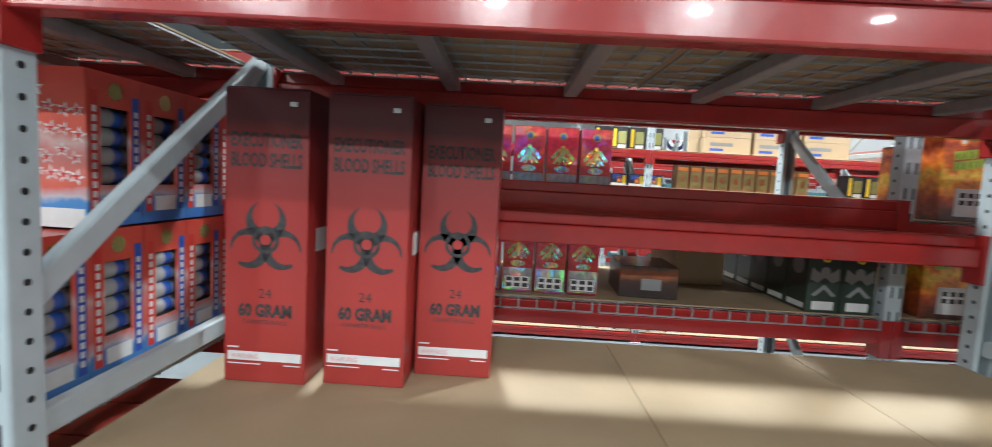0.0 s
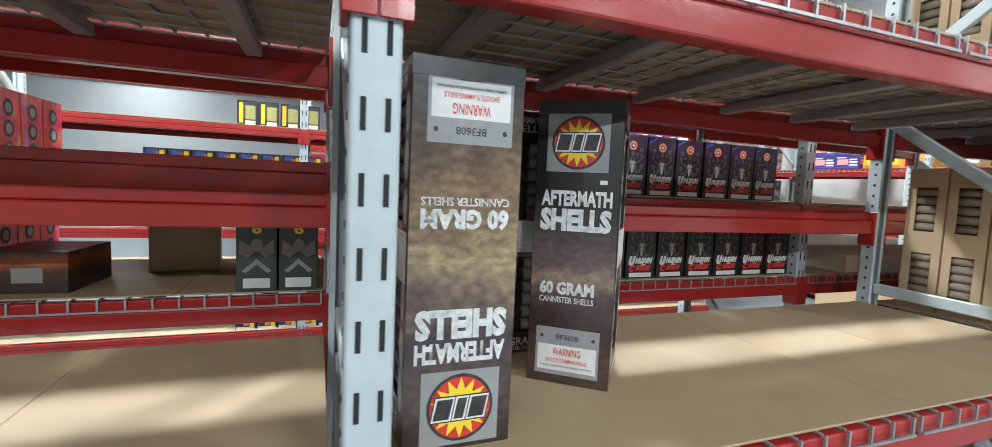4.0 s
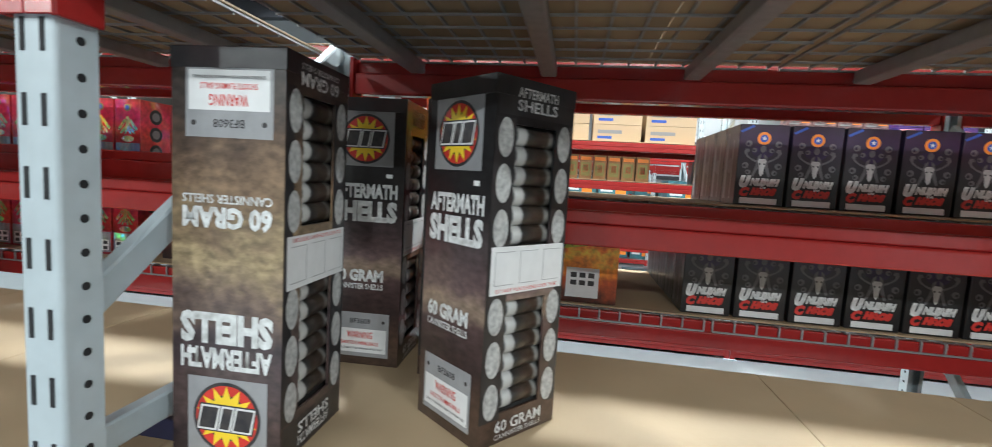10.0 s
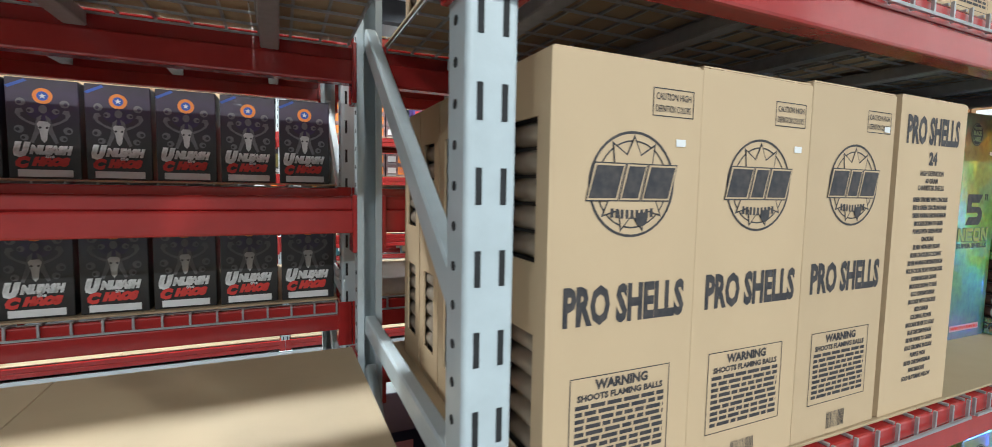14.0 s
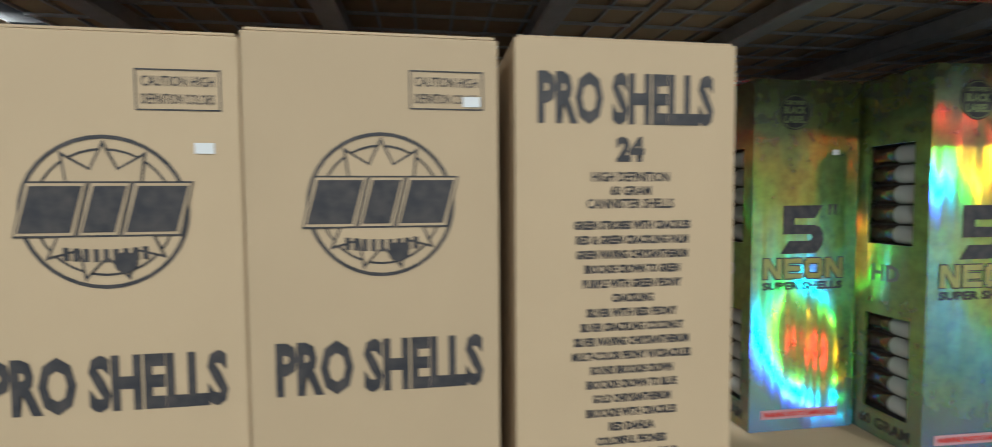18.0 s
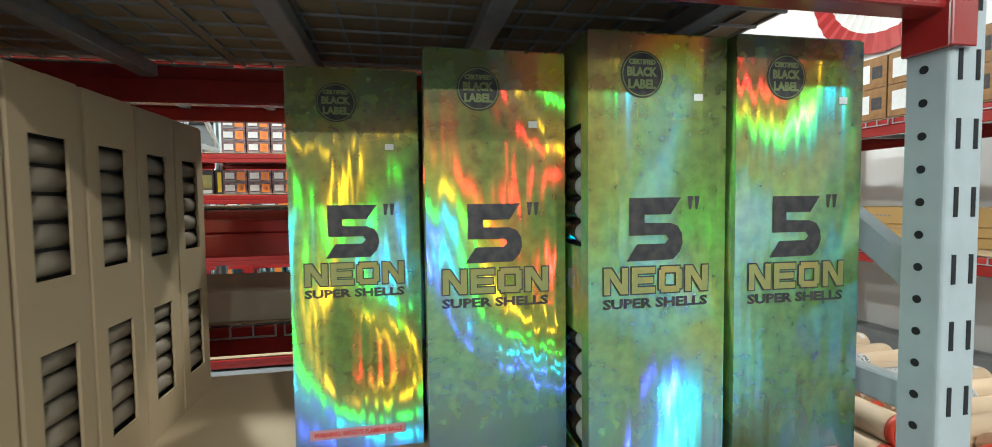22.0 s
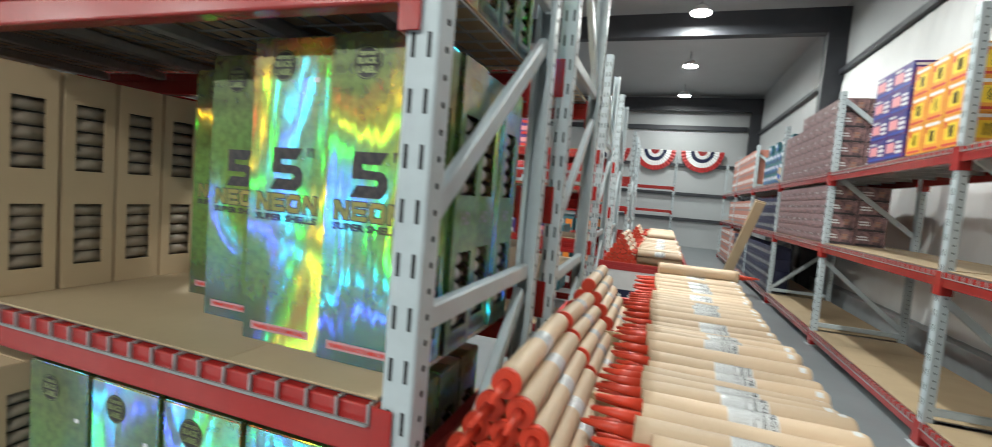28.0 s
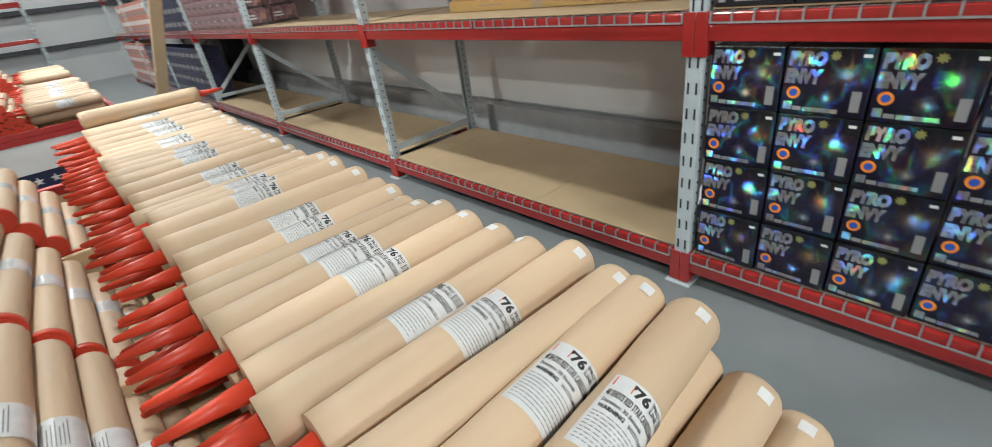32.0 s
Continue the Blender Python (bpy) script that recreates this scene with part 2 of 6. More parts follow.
def upright(rack, x, height, braces):
    """An upright frame in the yz plane at x: two punched posts, horizontal and diagonal braces, foot plates."""
    fr = put("upright_frame", None, rack, Matrix.Translation((x, 0, 0)))
    for y, front in ((0, True), (DEEP, False)):
        put("post", cached(("post", height, front), lambda: post_mesh(height, front), POST), fr, Matrix.Translation((0, y, 0)))
        put("punching", cached(("punching", height, front), lambda: punch_mesh(height, front), HOLE), fr, Matrix.Translation((0, y, 0)), "dark punched slots")["kind"] = "stuff"
        s = 1 if front else -1
        put("foot_plate", cached(("foot_plate", front), lambda: box(bmesh.new(), -0.06, min(-0.03 * s, 0.1 * s), 0, 0.06, max(-0.03 * s, 0.1 * s), 0.008, 0.002), POST), fr, Matrix.Translation((0, y, 0)))
    for a, b in braces:
        me = mesh_of(bar(bmesh.new(), (0, a[0], a[1]), (0, b[0], b[1]), 0.03, 0.052, (0, 0, 1), 0.004), POST, False, "brace")
        put("brace", me, fr)
    return fr


def beam(rack, x0, x1, y, top, high, front, stepped=True):
    """A box beam along x with end connectors hooked into the posts."""
    s = 1 if front else -1
    bm = bmesh.new()
    ya, yb = y, y + s * 0.05
    if not front:
        ya, yb = y - 0.05, y
    else:
        ya, yb = y, y + 0.05
    box(bm, x0, min(ya, yb), top - high, x1, max(ya, yb), top - 0.04, 0.006, 2)
    inner = (min(ya, yb), max(ya, yb) - 0.022) if front else (min(ya, yb) + 0.022, max(ya, yb))
    box(bm, x0, inner[0], top - 0.0402, x1, inner[1], top, 0.005, 2)
    ob = part("beam", bm, RED, rack, "glossy red box beam")
    for x, sx in ((x0, -1), (x1, 1)):
        c = bmesh.new()
        yf = y - s * 0.006
        box(c, min(x, x - sx * 0.012), min(yf, yf + s * 0.07), top - high - 0.055, max(x, x - sx * 0.012), max(yf, yf + s * 0.07), top + 0.004, 0.002)
        box(c, min(x - sx * 0.012, x + sx * 0.034), min(yf, yf - s * 0.004), top - high - 0.055, max(x - sx * 0.012, x + sx * 0.034), max(yf, yf - s * 0.004), top + 0.004, 0.0015)
        part("connector", c, RED, ob)
    return ob


def wire_deck(rack, x0, x1, top, y0=0.03, y1=None, lip=True):
    """A welded wire deck with channel supports under it and its front lip hanging over the beam."""
    y1 = DEEP - 0.03 if y1 is None else y1
    n = 2
    w = (x1 - x0) / n
    for k in range(n):
        a, b = x0 + k * w + 0.015, x0 + (k + 1) * w - 0.015
        bm = bmesh.new()
        nx = max(2, round((b - a) / 0.075))
        for i in range(nx + 1):
            x = a + (b - a) * i / nx
            box(bm, x - 0.003, y0 - 0.03, top + 0.001, x + 0.003, y1, top + 0.0065)
            if lip:
                box(bm, x - 0.003, -0.0105, top - 0.036, x + 0.003, -0.0046, top + 0.0065)
        ny = round((y1 - y0) / 0.085)
        for j in range(ny + 1):
            y = y0 + (y1 - y0) * j / ny
            box(bm, a, y - 0.003, top - 0.0045, b, y + 0.003, top + 0.0008)
        if lip:
            box(bm, a, -0.0165, top - 0.036, b, -0.0107, top - 0.030)
        ob = part("wire_deck", bm, GALV, rack, "galvanised welded wire deck")
        ob["kind"] = "stuff"
        for i in range(3):
            x = a + (b - a) * (i + 0.5) / 3
            c = bmesh.new()
            box(c, x - 0.022, 0.052, top - 0.040, x + 0.022, DEEP - 0.052, top - 0.006, 0.003)
            part("support", c, GALV, ob, "grey steel deck support channel")


BRACES = [((0.06, 0.25), (0.85, 0.25)), ((0.06, 0.28), (0.85, 1.0)), ((0.85, 1.13), (0.06, 1.11)), ((0.06, 1.34), (0.85, 1.94)), ((0.06, 2.1), (0.85, 2.1)), ((0.85, 2.15), (0.06, 2.75))]


END_BRACES = [((0.06, 0.25), (0.85, 0.25)), ((0.06, 0.45), (0.82, 1.14)), ((0.85, 1.21), (0.06, 1.21)), ((0.06, 1.41), (0.85, 2.0)), ((0.06, 2.14), (0.85, 2.14)), ((0.85, 2.2), (0.06, 2.78))]
FALLING = [((0.06, 0.25), (0.85, 0.25)), ((0.06, 1.0), (0.85, 0.32)), ((0.06, 2.0), (0.85, 1.38)), ((0.06, 2.85), (0.85, 2.2))]


def rack_row(name, label, m, bays, height, levels, high=0.105, braces=BRACES, group="", rear_only=(), lips=True):
    """bays: x of each post centre. levels: heights of beam tops with a deck."""
    r = thing(name, label, "pallet rack", m, group)
    for i, x in enumerate(bays):
        upright(r, x, height, braces[i % len(braces)] if isinstance(braces[0], list) else braces)
    for a, b in zip(bays, bays[1:]):
        for top in levels:
            beam(r, a + PW / 2 + 0.0005, b - PW / 2 - 0.0005, -0.0005, top, high, True)
            beam(r, a + PW / 2 + 0.0005, b - PW / 2 - 0.0005, DEEP + 0.0005, top, high, False)
            if lips:
                wire_deck(r, a + PW / 2 + 0.004, b - PW / 2 - 0.004, top, lip=lips is True or top in lips)
        for top in rear_only:
            beam(r, a + PW / 2 + 0.0005, b - PW / 2 - 0.0005, DEEP + 0.0005, top, high, False)
    return r


UP = [-7.47, -4.955, -2.515, 0.0, 2.515]
rack_row("pallet_rack", "red beamed grey post pallet rack holding tall firework cartons", pose(0, 0, 0), UP, 3.05, (0.16, 1.045, 1.92), rear_only=(1.50,), braces=[BRACES] * 4 + [END_BRACES])
R1Y = 1.235
back_rack = rack_row("pallet_rack", "red and grey pallet rack standing back to back with its neighbour", pose(0, R1Y, 0), UP, 3.05, (0.16, 1.108, 1.52, 2.06), high=0.1, lips=(1.108,))
beam(back_rack, UP[1] + PW / 2 + 0.0005, UP[2] - PW / 2 - 0.0005, -0.009, 1.604, 0.115, True)
R2Y = 4.15
rack_row("pallet_rack", "red and grey pallet rack across the next aisle", pose(0, R2Y, 0), [x - 0.2 for x in UP], 2.95, (0.10, 1.055, 1.616, 1.99), high=0.08, lips=False)
for ry in (5.95, 9.3, 10.7):
    rack_row("pallet_rack", "red and grey pallet rack farther down the shop", pose(-0.22, ry, 0), UP[2:], 2.95, (0.12, 0.8, 1.4, 2.02), high=0.09, lips=False)
WX = 4.75
WY = [-1.845, 0.67, 3.185, 5.70, 8.215, 10.73, 13.245, 15.76]
rack_row("pallet_rack", "red and grey pallet rack along the white wall, half empty", pose(WX, 0, 0, 0, 0, -90), [-y for y in reversed(WY)], 2.95, (0.17, 1.20, 2.03), high=0.1, braces=[BRACES, FALLING, BRACES, BRACES, FALLING, FALLING, BRACES, FALLING])

# ---- board liners lying on the decks ----
def liner(x0, y0, x1, y1, z, m=None, label="brown kraft board lying on the wire deck"):
    ob = thing("shelf_liner", label, "shelf board", m, "shelf boards")
    wide = x1 - x0 > y1 - y0
    a, b = (x0, x1) if wide else (y0, y1)
    k = (abs(x0 * 7.3 + y0 * 3.1 + z * 5.7)) % 1.0
    cuts = [a, a + (b - a) * (0.36 + 0.16 * k), a + (b - a) * (0.72 + 0.18 * (1 - k)), b]
    for i, (p, q) in enumerate(zip(cuts, cuts[1:])):
        d = (p, y0, z, q - 0.002, y1, z + 0.006) if wide else (x0, p, z, x1, q - 0.002, z + 0.006)
        part("board", B(*d, bevel=0.001), BOARD, ob)
    return ob


for a, b in zip(UP, UP[1:]):
    for z in (0.1675, 1.0525, 1.9275):
        liner(a + 0.045, 0.012, b - 0.045, DEEP - 0.03, z)
    # boards at 2.0675 are added to stop lamp light falling through the top deck
    for z in (0.1675, 1.1155, 1.5275, 2.0675):
        liner(a + 0.045, R1Y + 0.02, b - 0.045, R1Y + DEEP - 0.03, z)
for a, b in zip(UP, UP[1:]):
    for z in (0.1075, 1.0625, 1.6235, 1.9975):
        liner(a - 0.155, R2Y + 0.02, b - 0.245, R2Y + DEEP - 0.03, z)
for a, b in zip(WY, WY[1:]):
    for z in (0.1775, 1.2075, 2.0375):
        liner(WX + 0.02, a + 0.045, WX + DEEP - 0.03, b - 0.045, z)
SHELF = 1.0595

# ---- printed and foil surfaces ----
def art(name, stops, height, rough=0.35, scale=6.0, twist=0.35, metal=0.0, stretch=(1, 1, 1), speck=0.0, coat=0.2, axis=2, spots=None):
    """Printed artwork: colours that run along one axis of the carton, broken up by cloudy noise."""
    m = bpy.data.materials.new(name)
    m.use_nodes = True
    nt = m.node_tree
    b = nt.nodes["Principled BSDF"]
    b.inputs["Roughness"].default_value, b.inputs["Metallic"].default_value, b.inputs["Coat Weight"].default_value = rough, metal, coat
    co = nt.nodes.new("ShaderNodeTexCoord")
    mp = nt.nodes.new("ShaderNodeMapping")
    mp.inputs["Scale"].default_value = stretch
    nt.links.new(co.outputs["Object"], mp.inputs["Vector"])
    nz = nt.nodes.new("ShaderNodeTexNoise")
    nz.inputs["Scale"].default_value, nz.inputs["Detail"].default_value, nz.inputs["Roughness"].default_value = scale, 7, 0.62
    nt.links.new(mp.outputs["Vector"], nz.inputs["Vector"])
    sp = nt.nodes.new("ShaderNodeSeparateXYZ")
    nt.links.new(co.outputs["Object"], sp.inputs[0])
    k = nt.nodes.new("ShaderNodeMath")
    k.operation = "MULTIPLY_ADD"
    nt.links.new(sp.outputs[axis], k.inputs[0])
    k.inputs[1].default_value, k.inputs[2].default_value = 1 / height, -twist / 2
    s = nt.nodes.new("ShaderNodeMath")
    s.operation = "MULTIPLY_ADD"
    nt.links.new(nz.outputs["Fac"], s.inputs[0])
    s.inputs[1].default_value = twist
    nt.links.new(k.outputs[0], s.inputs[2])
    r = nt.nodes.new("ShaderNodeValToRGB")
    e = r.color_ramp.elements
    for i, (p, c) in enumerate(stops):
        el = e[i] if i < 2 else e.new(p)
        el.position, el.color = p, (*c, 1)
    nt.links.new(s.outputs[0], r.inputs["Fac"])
    col = r.outputs["Color"]
    if speck:
        fine = nt.nodes.new("ShaderNodeTexNoise")
        fine.inputs["Scale"].default_value, fine.inputs["Detail"].default_value = 45, 5
        nt.links.new(mp.outputs["Vector"], fine.inputs["Vector"])
        h = nt.nodes.new("ShaderNodeHueSaturation")
        mr = nt.nodes.new("ShaderNodeMapRange")
        mr.inputs["From Min"].default_value, mr.inputs["From Max"].default_value = 0.3, 0.7
        mr.inputs["To Min"].default_value, mr.inputs["To Max"].default_value = 1 - speck, 1 + speck
        nt.links.new(fine.outputs["Fac"], mr.inputs["Value"])
        nt.links.new(mr.outputs["Result"], h.inputs["Value"])
        nt.links.new(col, h.inputs["Color"])
        col = h.outputs["Color"]
    nt.links.new(col, b.inputs["Base Color"])
    bp = nt.nodes.new("ShaderNodeBump")
    bp.inputs["Strength"].default_value, bp.inputs["Distance"].default_value = 0.12, 0.01
    nt.links.new(nz.outputs["Fac"], bp.inputs["Height"])
    nt.links.new(bp.outputs["Normal"], b.inputs["Normal"])
    return m


SPECTRUM = (((1, 0.02, 0.02), -0.06), ((1, 0.55, 0.01), 0.10), ((0.03, 1, 0.04), 0.27), ((0.01, 0.85, 1.25), 0.43), ((0.06, 0.14, 1.7), 0.58))


def foil(name, stops, height, gain=0.125, patch=1.9, rough=0.18, lean=0.0, spread=0.62, stretch=(1.7, 1.7, 1.15), twist=0.5, scale=5):
    """Holographic foil: a printed base under grating orders that throw each colour of light another way."""
    m = art(name, stops, height, 0.3, scale, twist, 0.3, (1, 1, 1), 0.35, 0.1)
    nt = m.node_tree
    b, out = nt.nodes["Principled BSDF"], nt.nodes["Material Output"]
    geo = nt.nodes.new("ShaderNodeNewGeometry")
    co = nt.nodes.new("ShaderNodeTexCoord")
    info = nt.nodes.new("ShaderNodeObjectInfo")
    off = nt.nodes.new("ShaderNodeVectorMath")
    off.operation = "SCALE"
    off.inputs[0].default_value = (7.0, 13.0, 5.0)
    nt.links.new(info.outputs["Random"], off.inputs["Scale"])
    mp = nt.nodes.new("ShaderNodeMapping")
    mp.inputs["Scale"].default_value = stretch
    nt.links.new(co.outputs["Object"], mp.inputs["Vector"])
    nt.links.new(off.outputs[0], mp.inputs["Location"])
    nz = nt.nodes.new("ShaderNodeTexNoise")
    nz.inputs["Scale"].default_value, nz.inputs["Detail"].default_value, nz.inputs["Roughness"].default_value = patch, 0.6, 0.4
    nt.links.new(mp.outputs["Vector"], nz.inputs["Vector"])
    thin = nt.nodes.new("ShaderNodeMapping")
    thin.inputs["Scale"].default_value = (70.0, 70.0, 1.6)
    nt.links.new(co.outputs["Object"], thin.inputs["Vector"])
    nt.links.new(off.outputs[0], thin.inputs["Location"])
    streak = nt.nodes.new("ShaderNodeTexNoise")
    streak.inputs["Scale"].default_value, streak.inputs["Detail"].default_value = 1.0, 2.0
    nt.links.new(thin.outputs["Vector"], streak.inputs["Vector"])
    ridge = nt.nodes.new("ShaderNodeVectorMath")
    ridge.operation = "MULTIPLY_ADD"
    ridge.inputs[1].default_value, ridge.inputs[2].default_value = (0.34, 0.34, 0.16), (-0.17, -0.17, -0.08)
    nt.links.new(streak.outputs["Color"], ridge.inputs[0])
    half = nt.nodes.new("ShaderNodeVectorMath")
    half.operation = "MULTIPLY_ADD"
    half.inputs[1].default_value = (spread * 4, spread * 4, spread * 4)
    half.inputs[2].default_value = (-spread * 2, -spread * 2, -spread * 2)
    nt.links.new(nz.outputs["Color"], half.inputs[0])
    base = nt.nodes.new("ShaderNodeVectorMath")
    both = nt.nodes.new("ShaderNodeVectorMath")
    nt.links.new(half.outputs[0], both.inputs[0])
    nt.links.new(ridge.outputs[0], both.inputs[1])
    nt.links.new(geo.outputs["Normal"], base.inputs[0])
    nt.links.new(both.outputs[0], base.inputs[1])
    last = b.outputs[0]
    for colour, z in SPECTRUM:
        add = nt.nodes.new("ShaderNodeVectorMath")
        nt.links.new(base.outputs[0], add.inputs[0])
        add.inputs[1].default_value = (0, 0, z + lean)
        nrm = nt.nodes.new("ShaderNodeVectorMath")
        nrm.operation = "NORMALIZE"
        nt.links.new(add.outputs[0], nrm.inputs[0])
        g = nt.nodes.new("ShaderNodeBsdfGlossy")
        g.inputs["Color"].default_value = tuple(c * gain for c in colour) + (1,)
        g.inputs["Roughness"].default_value = rough
        nt.links.new(nrm.outputs[0], g.inputs["Normal"])
        a = nt.nodes.new("ShaderNodeAddShader")
        nt.links.new(last, a.inputs[0])
        nt.links.new(g.outputs[0], a.inputs[1])
        last = a.outputs[0]
    nt.links.new(last, out.inputs["Surface"])
    return m


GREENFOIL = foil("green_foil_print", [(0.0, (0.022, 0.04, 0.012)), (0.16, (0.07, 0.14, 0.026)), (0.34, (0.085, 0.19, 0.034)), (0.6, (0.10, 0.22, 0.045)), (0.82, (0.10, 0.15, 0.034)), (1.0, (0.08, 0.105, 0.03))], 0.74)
REDFOIL = foil("red_foil_print", [(0.0, (0.25, 0.01, 0.02)), (0.45, (0.55, 0.03, 0.03)), (0.7, (0.55, 0.02, 0.08)), (1.0, (0.5, 0.05, 0.02))], 0.33, 0.022, 5, 0.22)
BUGFOIL = foil("rainbow_figure_foil", [(0.0, (0.30, 0.24, 0.06)), (0.5, (0.16, 0.30, 0.12)), (1.0, (0.34, 0.26, 0.06))], 0.3, 0.24, 9, 0.2)
DARKFOIL = foil("dark_foil_print", [(0.0, (0.008, 0.006, 0.016)), (0.5, (0.018, 0.012, 0.034)), (1.0, (0.010, 0.010, 0.012))], 0.22, 0.0045, 8, 0.22)
SILVER = foil("silver_foil_ink", [(0.0, (0.17, 0.165, 0.18)), (1.0, (0.27, 0.26, 0.29))], 0.22, 0.075, 11, 0.2, scale=40)
SMOKE = art("smoky_print", [(0.0, (0.03, 0.02, 0.022)), (0.16, (0.075, 0.048, 0.045)), (0.30, (0.05, 0.035, 0.04)), (0.40, (0.16, 0.11, 0.085)), (0.50, (0.33, 0.25, 0.14)), (0.58, (0.17, 0.115, 0.07)), (0.66, (0.20, 0.13, 0.08)), (0.76, (0.08, 0.05, 0.035)), (0.84, (0.05, 0.038, 0.032)), (1.0, (0.025, 0.02, 0.02))], 0.73, 0.32, 5.5, 0.5, speck=0.4, stretch=(1, 1, 1.7), coat=0.35)
DARKSMOKE = art("dark_smoky_print", [(0.0, (0.05, 0.03, 0.022)), (0.10, (0.075, 0.042, 0.03)), (0.22, (0.035, 0.021, 0.02)), (0.32, (0.085, 0.052, 0.05)), (0.385, (0.26, 0.19, 0.14)), (0.43, (0.13, 0.085, 0.085)), (0.50, (0.075, 0.05, 0.053)), (0.59, (0.035, 0.026, 0.028)), (0.68, (0.014, 0.013, 0.014)), (1.0, (0.012, 0.012, 0.013))], 0.70, 0.3, 4.5, 0.22, speck=0.35, stretch=(1, 1, 1.7), coat=0.35)
BLACKP = shader("black_gloss_card", (0.018, 0.017, 0.019), 0.3, grain=0.5, scale=20, tint=(0.05, 0.045, 0.045), bump=0.08, bump_scale=30, coat=0.3)
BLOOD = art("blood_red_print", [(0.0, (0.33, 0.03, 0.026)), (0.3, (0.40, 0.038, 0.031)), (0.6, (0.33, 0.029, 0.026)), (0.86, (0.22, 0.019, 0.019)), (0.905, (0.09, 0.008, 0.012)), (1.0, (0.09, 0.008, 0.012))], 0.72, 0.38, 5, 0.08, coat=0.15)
NIGHT = art("night_print", [(0.0, (0.012, 0.011, 0.012)), (0.35, (0.017, 0.016, 0.017)), (0.62, (0.022, 0.017, 0.030)), (0.78, (0.030, 0.018, 0.055)), (1.0, (0.014, 0.014, 0.017))], 0.33, 0.32, 14, 0.3, coat=0.12)
FIRE = art("fire_print", [(0.0, (0.06, 0.012, 0.005)), (0.2, (0.45, 0.07, 0.01)), (0.36, (0.9, 0.33, 0.02)), (0.47, (0.95, 0.62, 0.06)), (0.56, (0.9, 0.22, 0.015)), (0.72, (0.35, 0.03, 0.01)), (0.85, (0.8, 0.16, 0.02)), (1.0, (0.3, 0.015, 0.015))], 0.40, 0.4, 9, 0.8, speck=0.3)
FOREST = art("dark_green_print", [(0.0, (0.03, 0.05, 0.035)), (0.5, (0.018, 0.03, 0.022)), (1.0, (0.01, 0.014, 0.012))], 0.3, 0.4, 12, 0.4)
LABELW = shader("white_label", (0.72, 0.72, 0.72), 0.45, grain=0.2, scale=30)
LABELG = shader("grey_plate_print", (0.30, 0.30, 0.31), 0.35, grain=0.3, scale=40)
WHITEINK = shader("worn_white_ink", (0.72, 0.73, 0.73), 0.45, grain=0.5, scale=60, tint=(0.15, 0.14, 0.13))
REDINK = shader("red_ink", (0.62, 0.04, 0.03), 0.45, grain=0.3, scale=40)
YELLOWINK = shader("yellow_ink", (0.85, 0.60, 0.03), 0.45)
ORANGEINK = shader("orange_ink", (0.85, 0.25, 0.03), 0.45)
GREYINK = shader("grey_ink", (0.23, 0.23, 0.235), 0.5)
BLUEINK = shader("blue_ink", (0.03, 0.09, 0.42), 0.45)
PINKINK = shader("pink_ink", (0.75, 0.30, 0.32), 0.45)
GOLDINK = shader("gold_foil_ink", (0.50, 0.41, 0.14), 0.25, 0.5, grain=0.7, scale=18, tint=(0.22, 0.36, 0.16))
OLIVEINK = shader("olive_foil_ink", (0.20, 0.24, 0.10), 0.3, 0.3, grain=0.4, scale=40)
DULLPINK = shader("pale_pink_ink", (0.50, 0.27, 0.30), 0.4, grain=0.3, scale=40)
LIMEINK = shader("lime_ink", (0.42, 0.55, 0.04), 0.4, grain=0.5, scale=40)
BANDED = art("banded_canister", [(0.0, (0.02, 0.02, 0.02)), (0.28, (0.03, 0.03, 0.03)), (0.31, (0.42, 0.41, 0.39)), (0.40, (0.36, 0.35, 0.34)), (0.43, (0.02, 0.02, 0.02)), (0.68, (0.07, 0.045, 0.03)), (0.72, (0.40, 0.39, 0.37)), (0.79, (0.02, 0.02, 0.02)), (1.0, (0.02, 0.02, 0.02))], 0.215, 0.3, 30, 0.04, axis=1)
NEONCAN = art("capped_canister", [(0.0, (0.34, 0.34, 0.32)), (0.48, (0.36, 0.36, 0.34)), (0.5, (0.05, 0.03, 0.025)), (0.8, (0.10, 0.05, 0.03)), (0.83, (0.5, 0.5, 0.48)), (1.0, (0.5, 0.5, 0.48))], 0.155, 0.25, 30, 0.05, axis=1, coat=0.5)
# near-black colour that stands for the shade inside windowed cartons
CORE = shader("inside_shade", (0.03, 0.027, 0.025), 0.8)
SHELLK = shader("kraft_canister", (0.294, 0.234, 0.178), 0.5, grain=0.4, scale=25, each=0.12)
FILM = shader("clear_film", (0.9, 0.9, 0.9), 0.08)
fb = FILM.node_tree.nodes["Principled BSDF"]
fb.inputs["Transmission Weight"].default_value, fb.inputs["IOR"].default_value = 1.0, 1.08

EPS = 0.0007


def rect(x0, z0, x1, z1, y=-EPS, dx=0.0):
    """A printed patch standing just proud of a front face; dx slants it."""
    bm = bmesh.new()
    bm.faces.new([bm.verts.new(p) for p in ((x0, y, z0), (x1, y, z0), (x1 + dx, y, z1), (x0 + dx, y, z1))])
    return bm


def disc(cx, cz, r, y=-EPS, r0=0.0, seg=36, sx=1.0):
    bm = bmesh.new()
    o = [bm.verts.new((cx + sx * r * math.cos(a), y, cz + r * math.sin(a))) for a in (math.tau * i / seg for i in range(seg))]
    if r0:
        n = [bm.verts.new((cx + sx * r0 * math.cos(a), y, cz + r0 * math.sin(a))) for a in (math.tau * i / seg for i in range(seg))]
        for i in range(seg):
            j = (i + 1) % seg
            bm.faces.new((o[i], o[j], n[j], n[i]))
    else:
        bm.faces.new(o)
    return bm


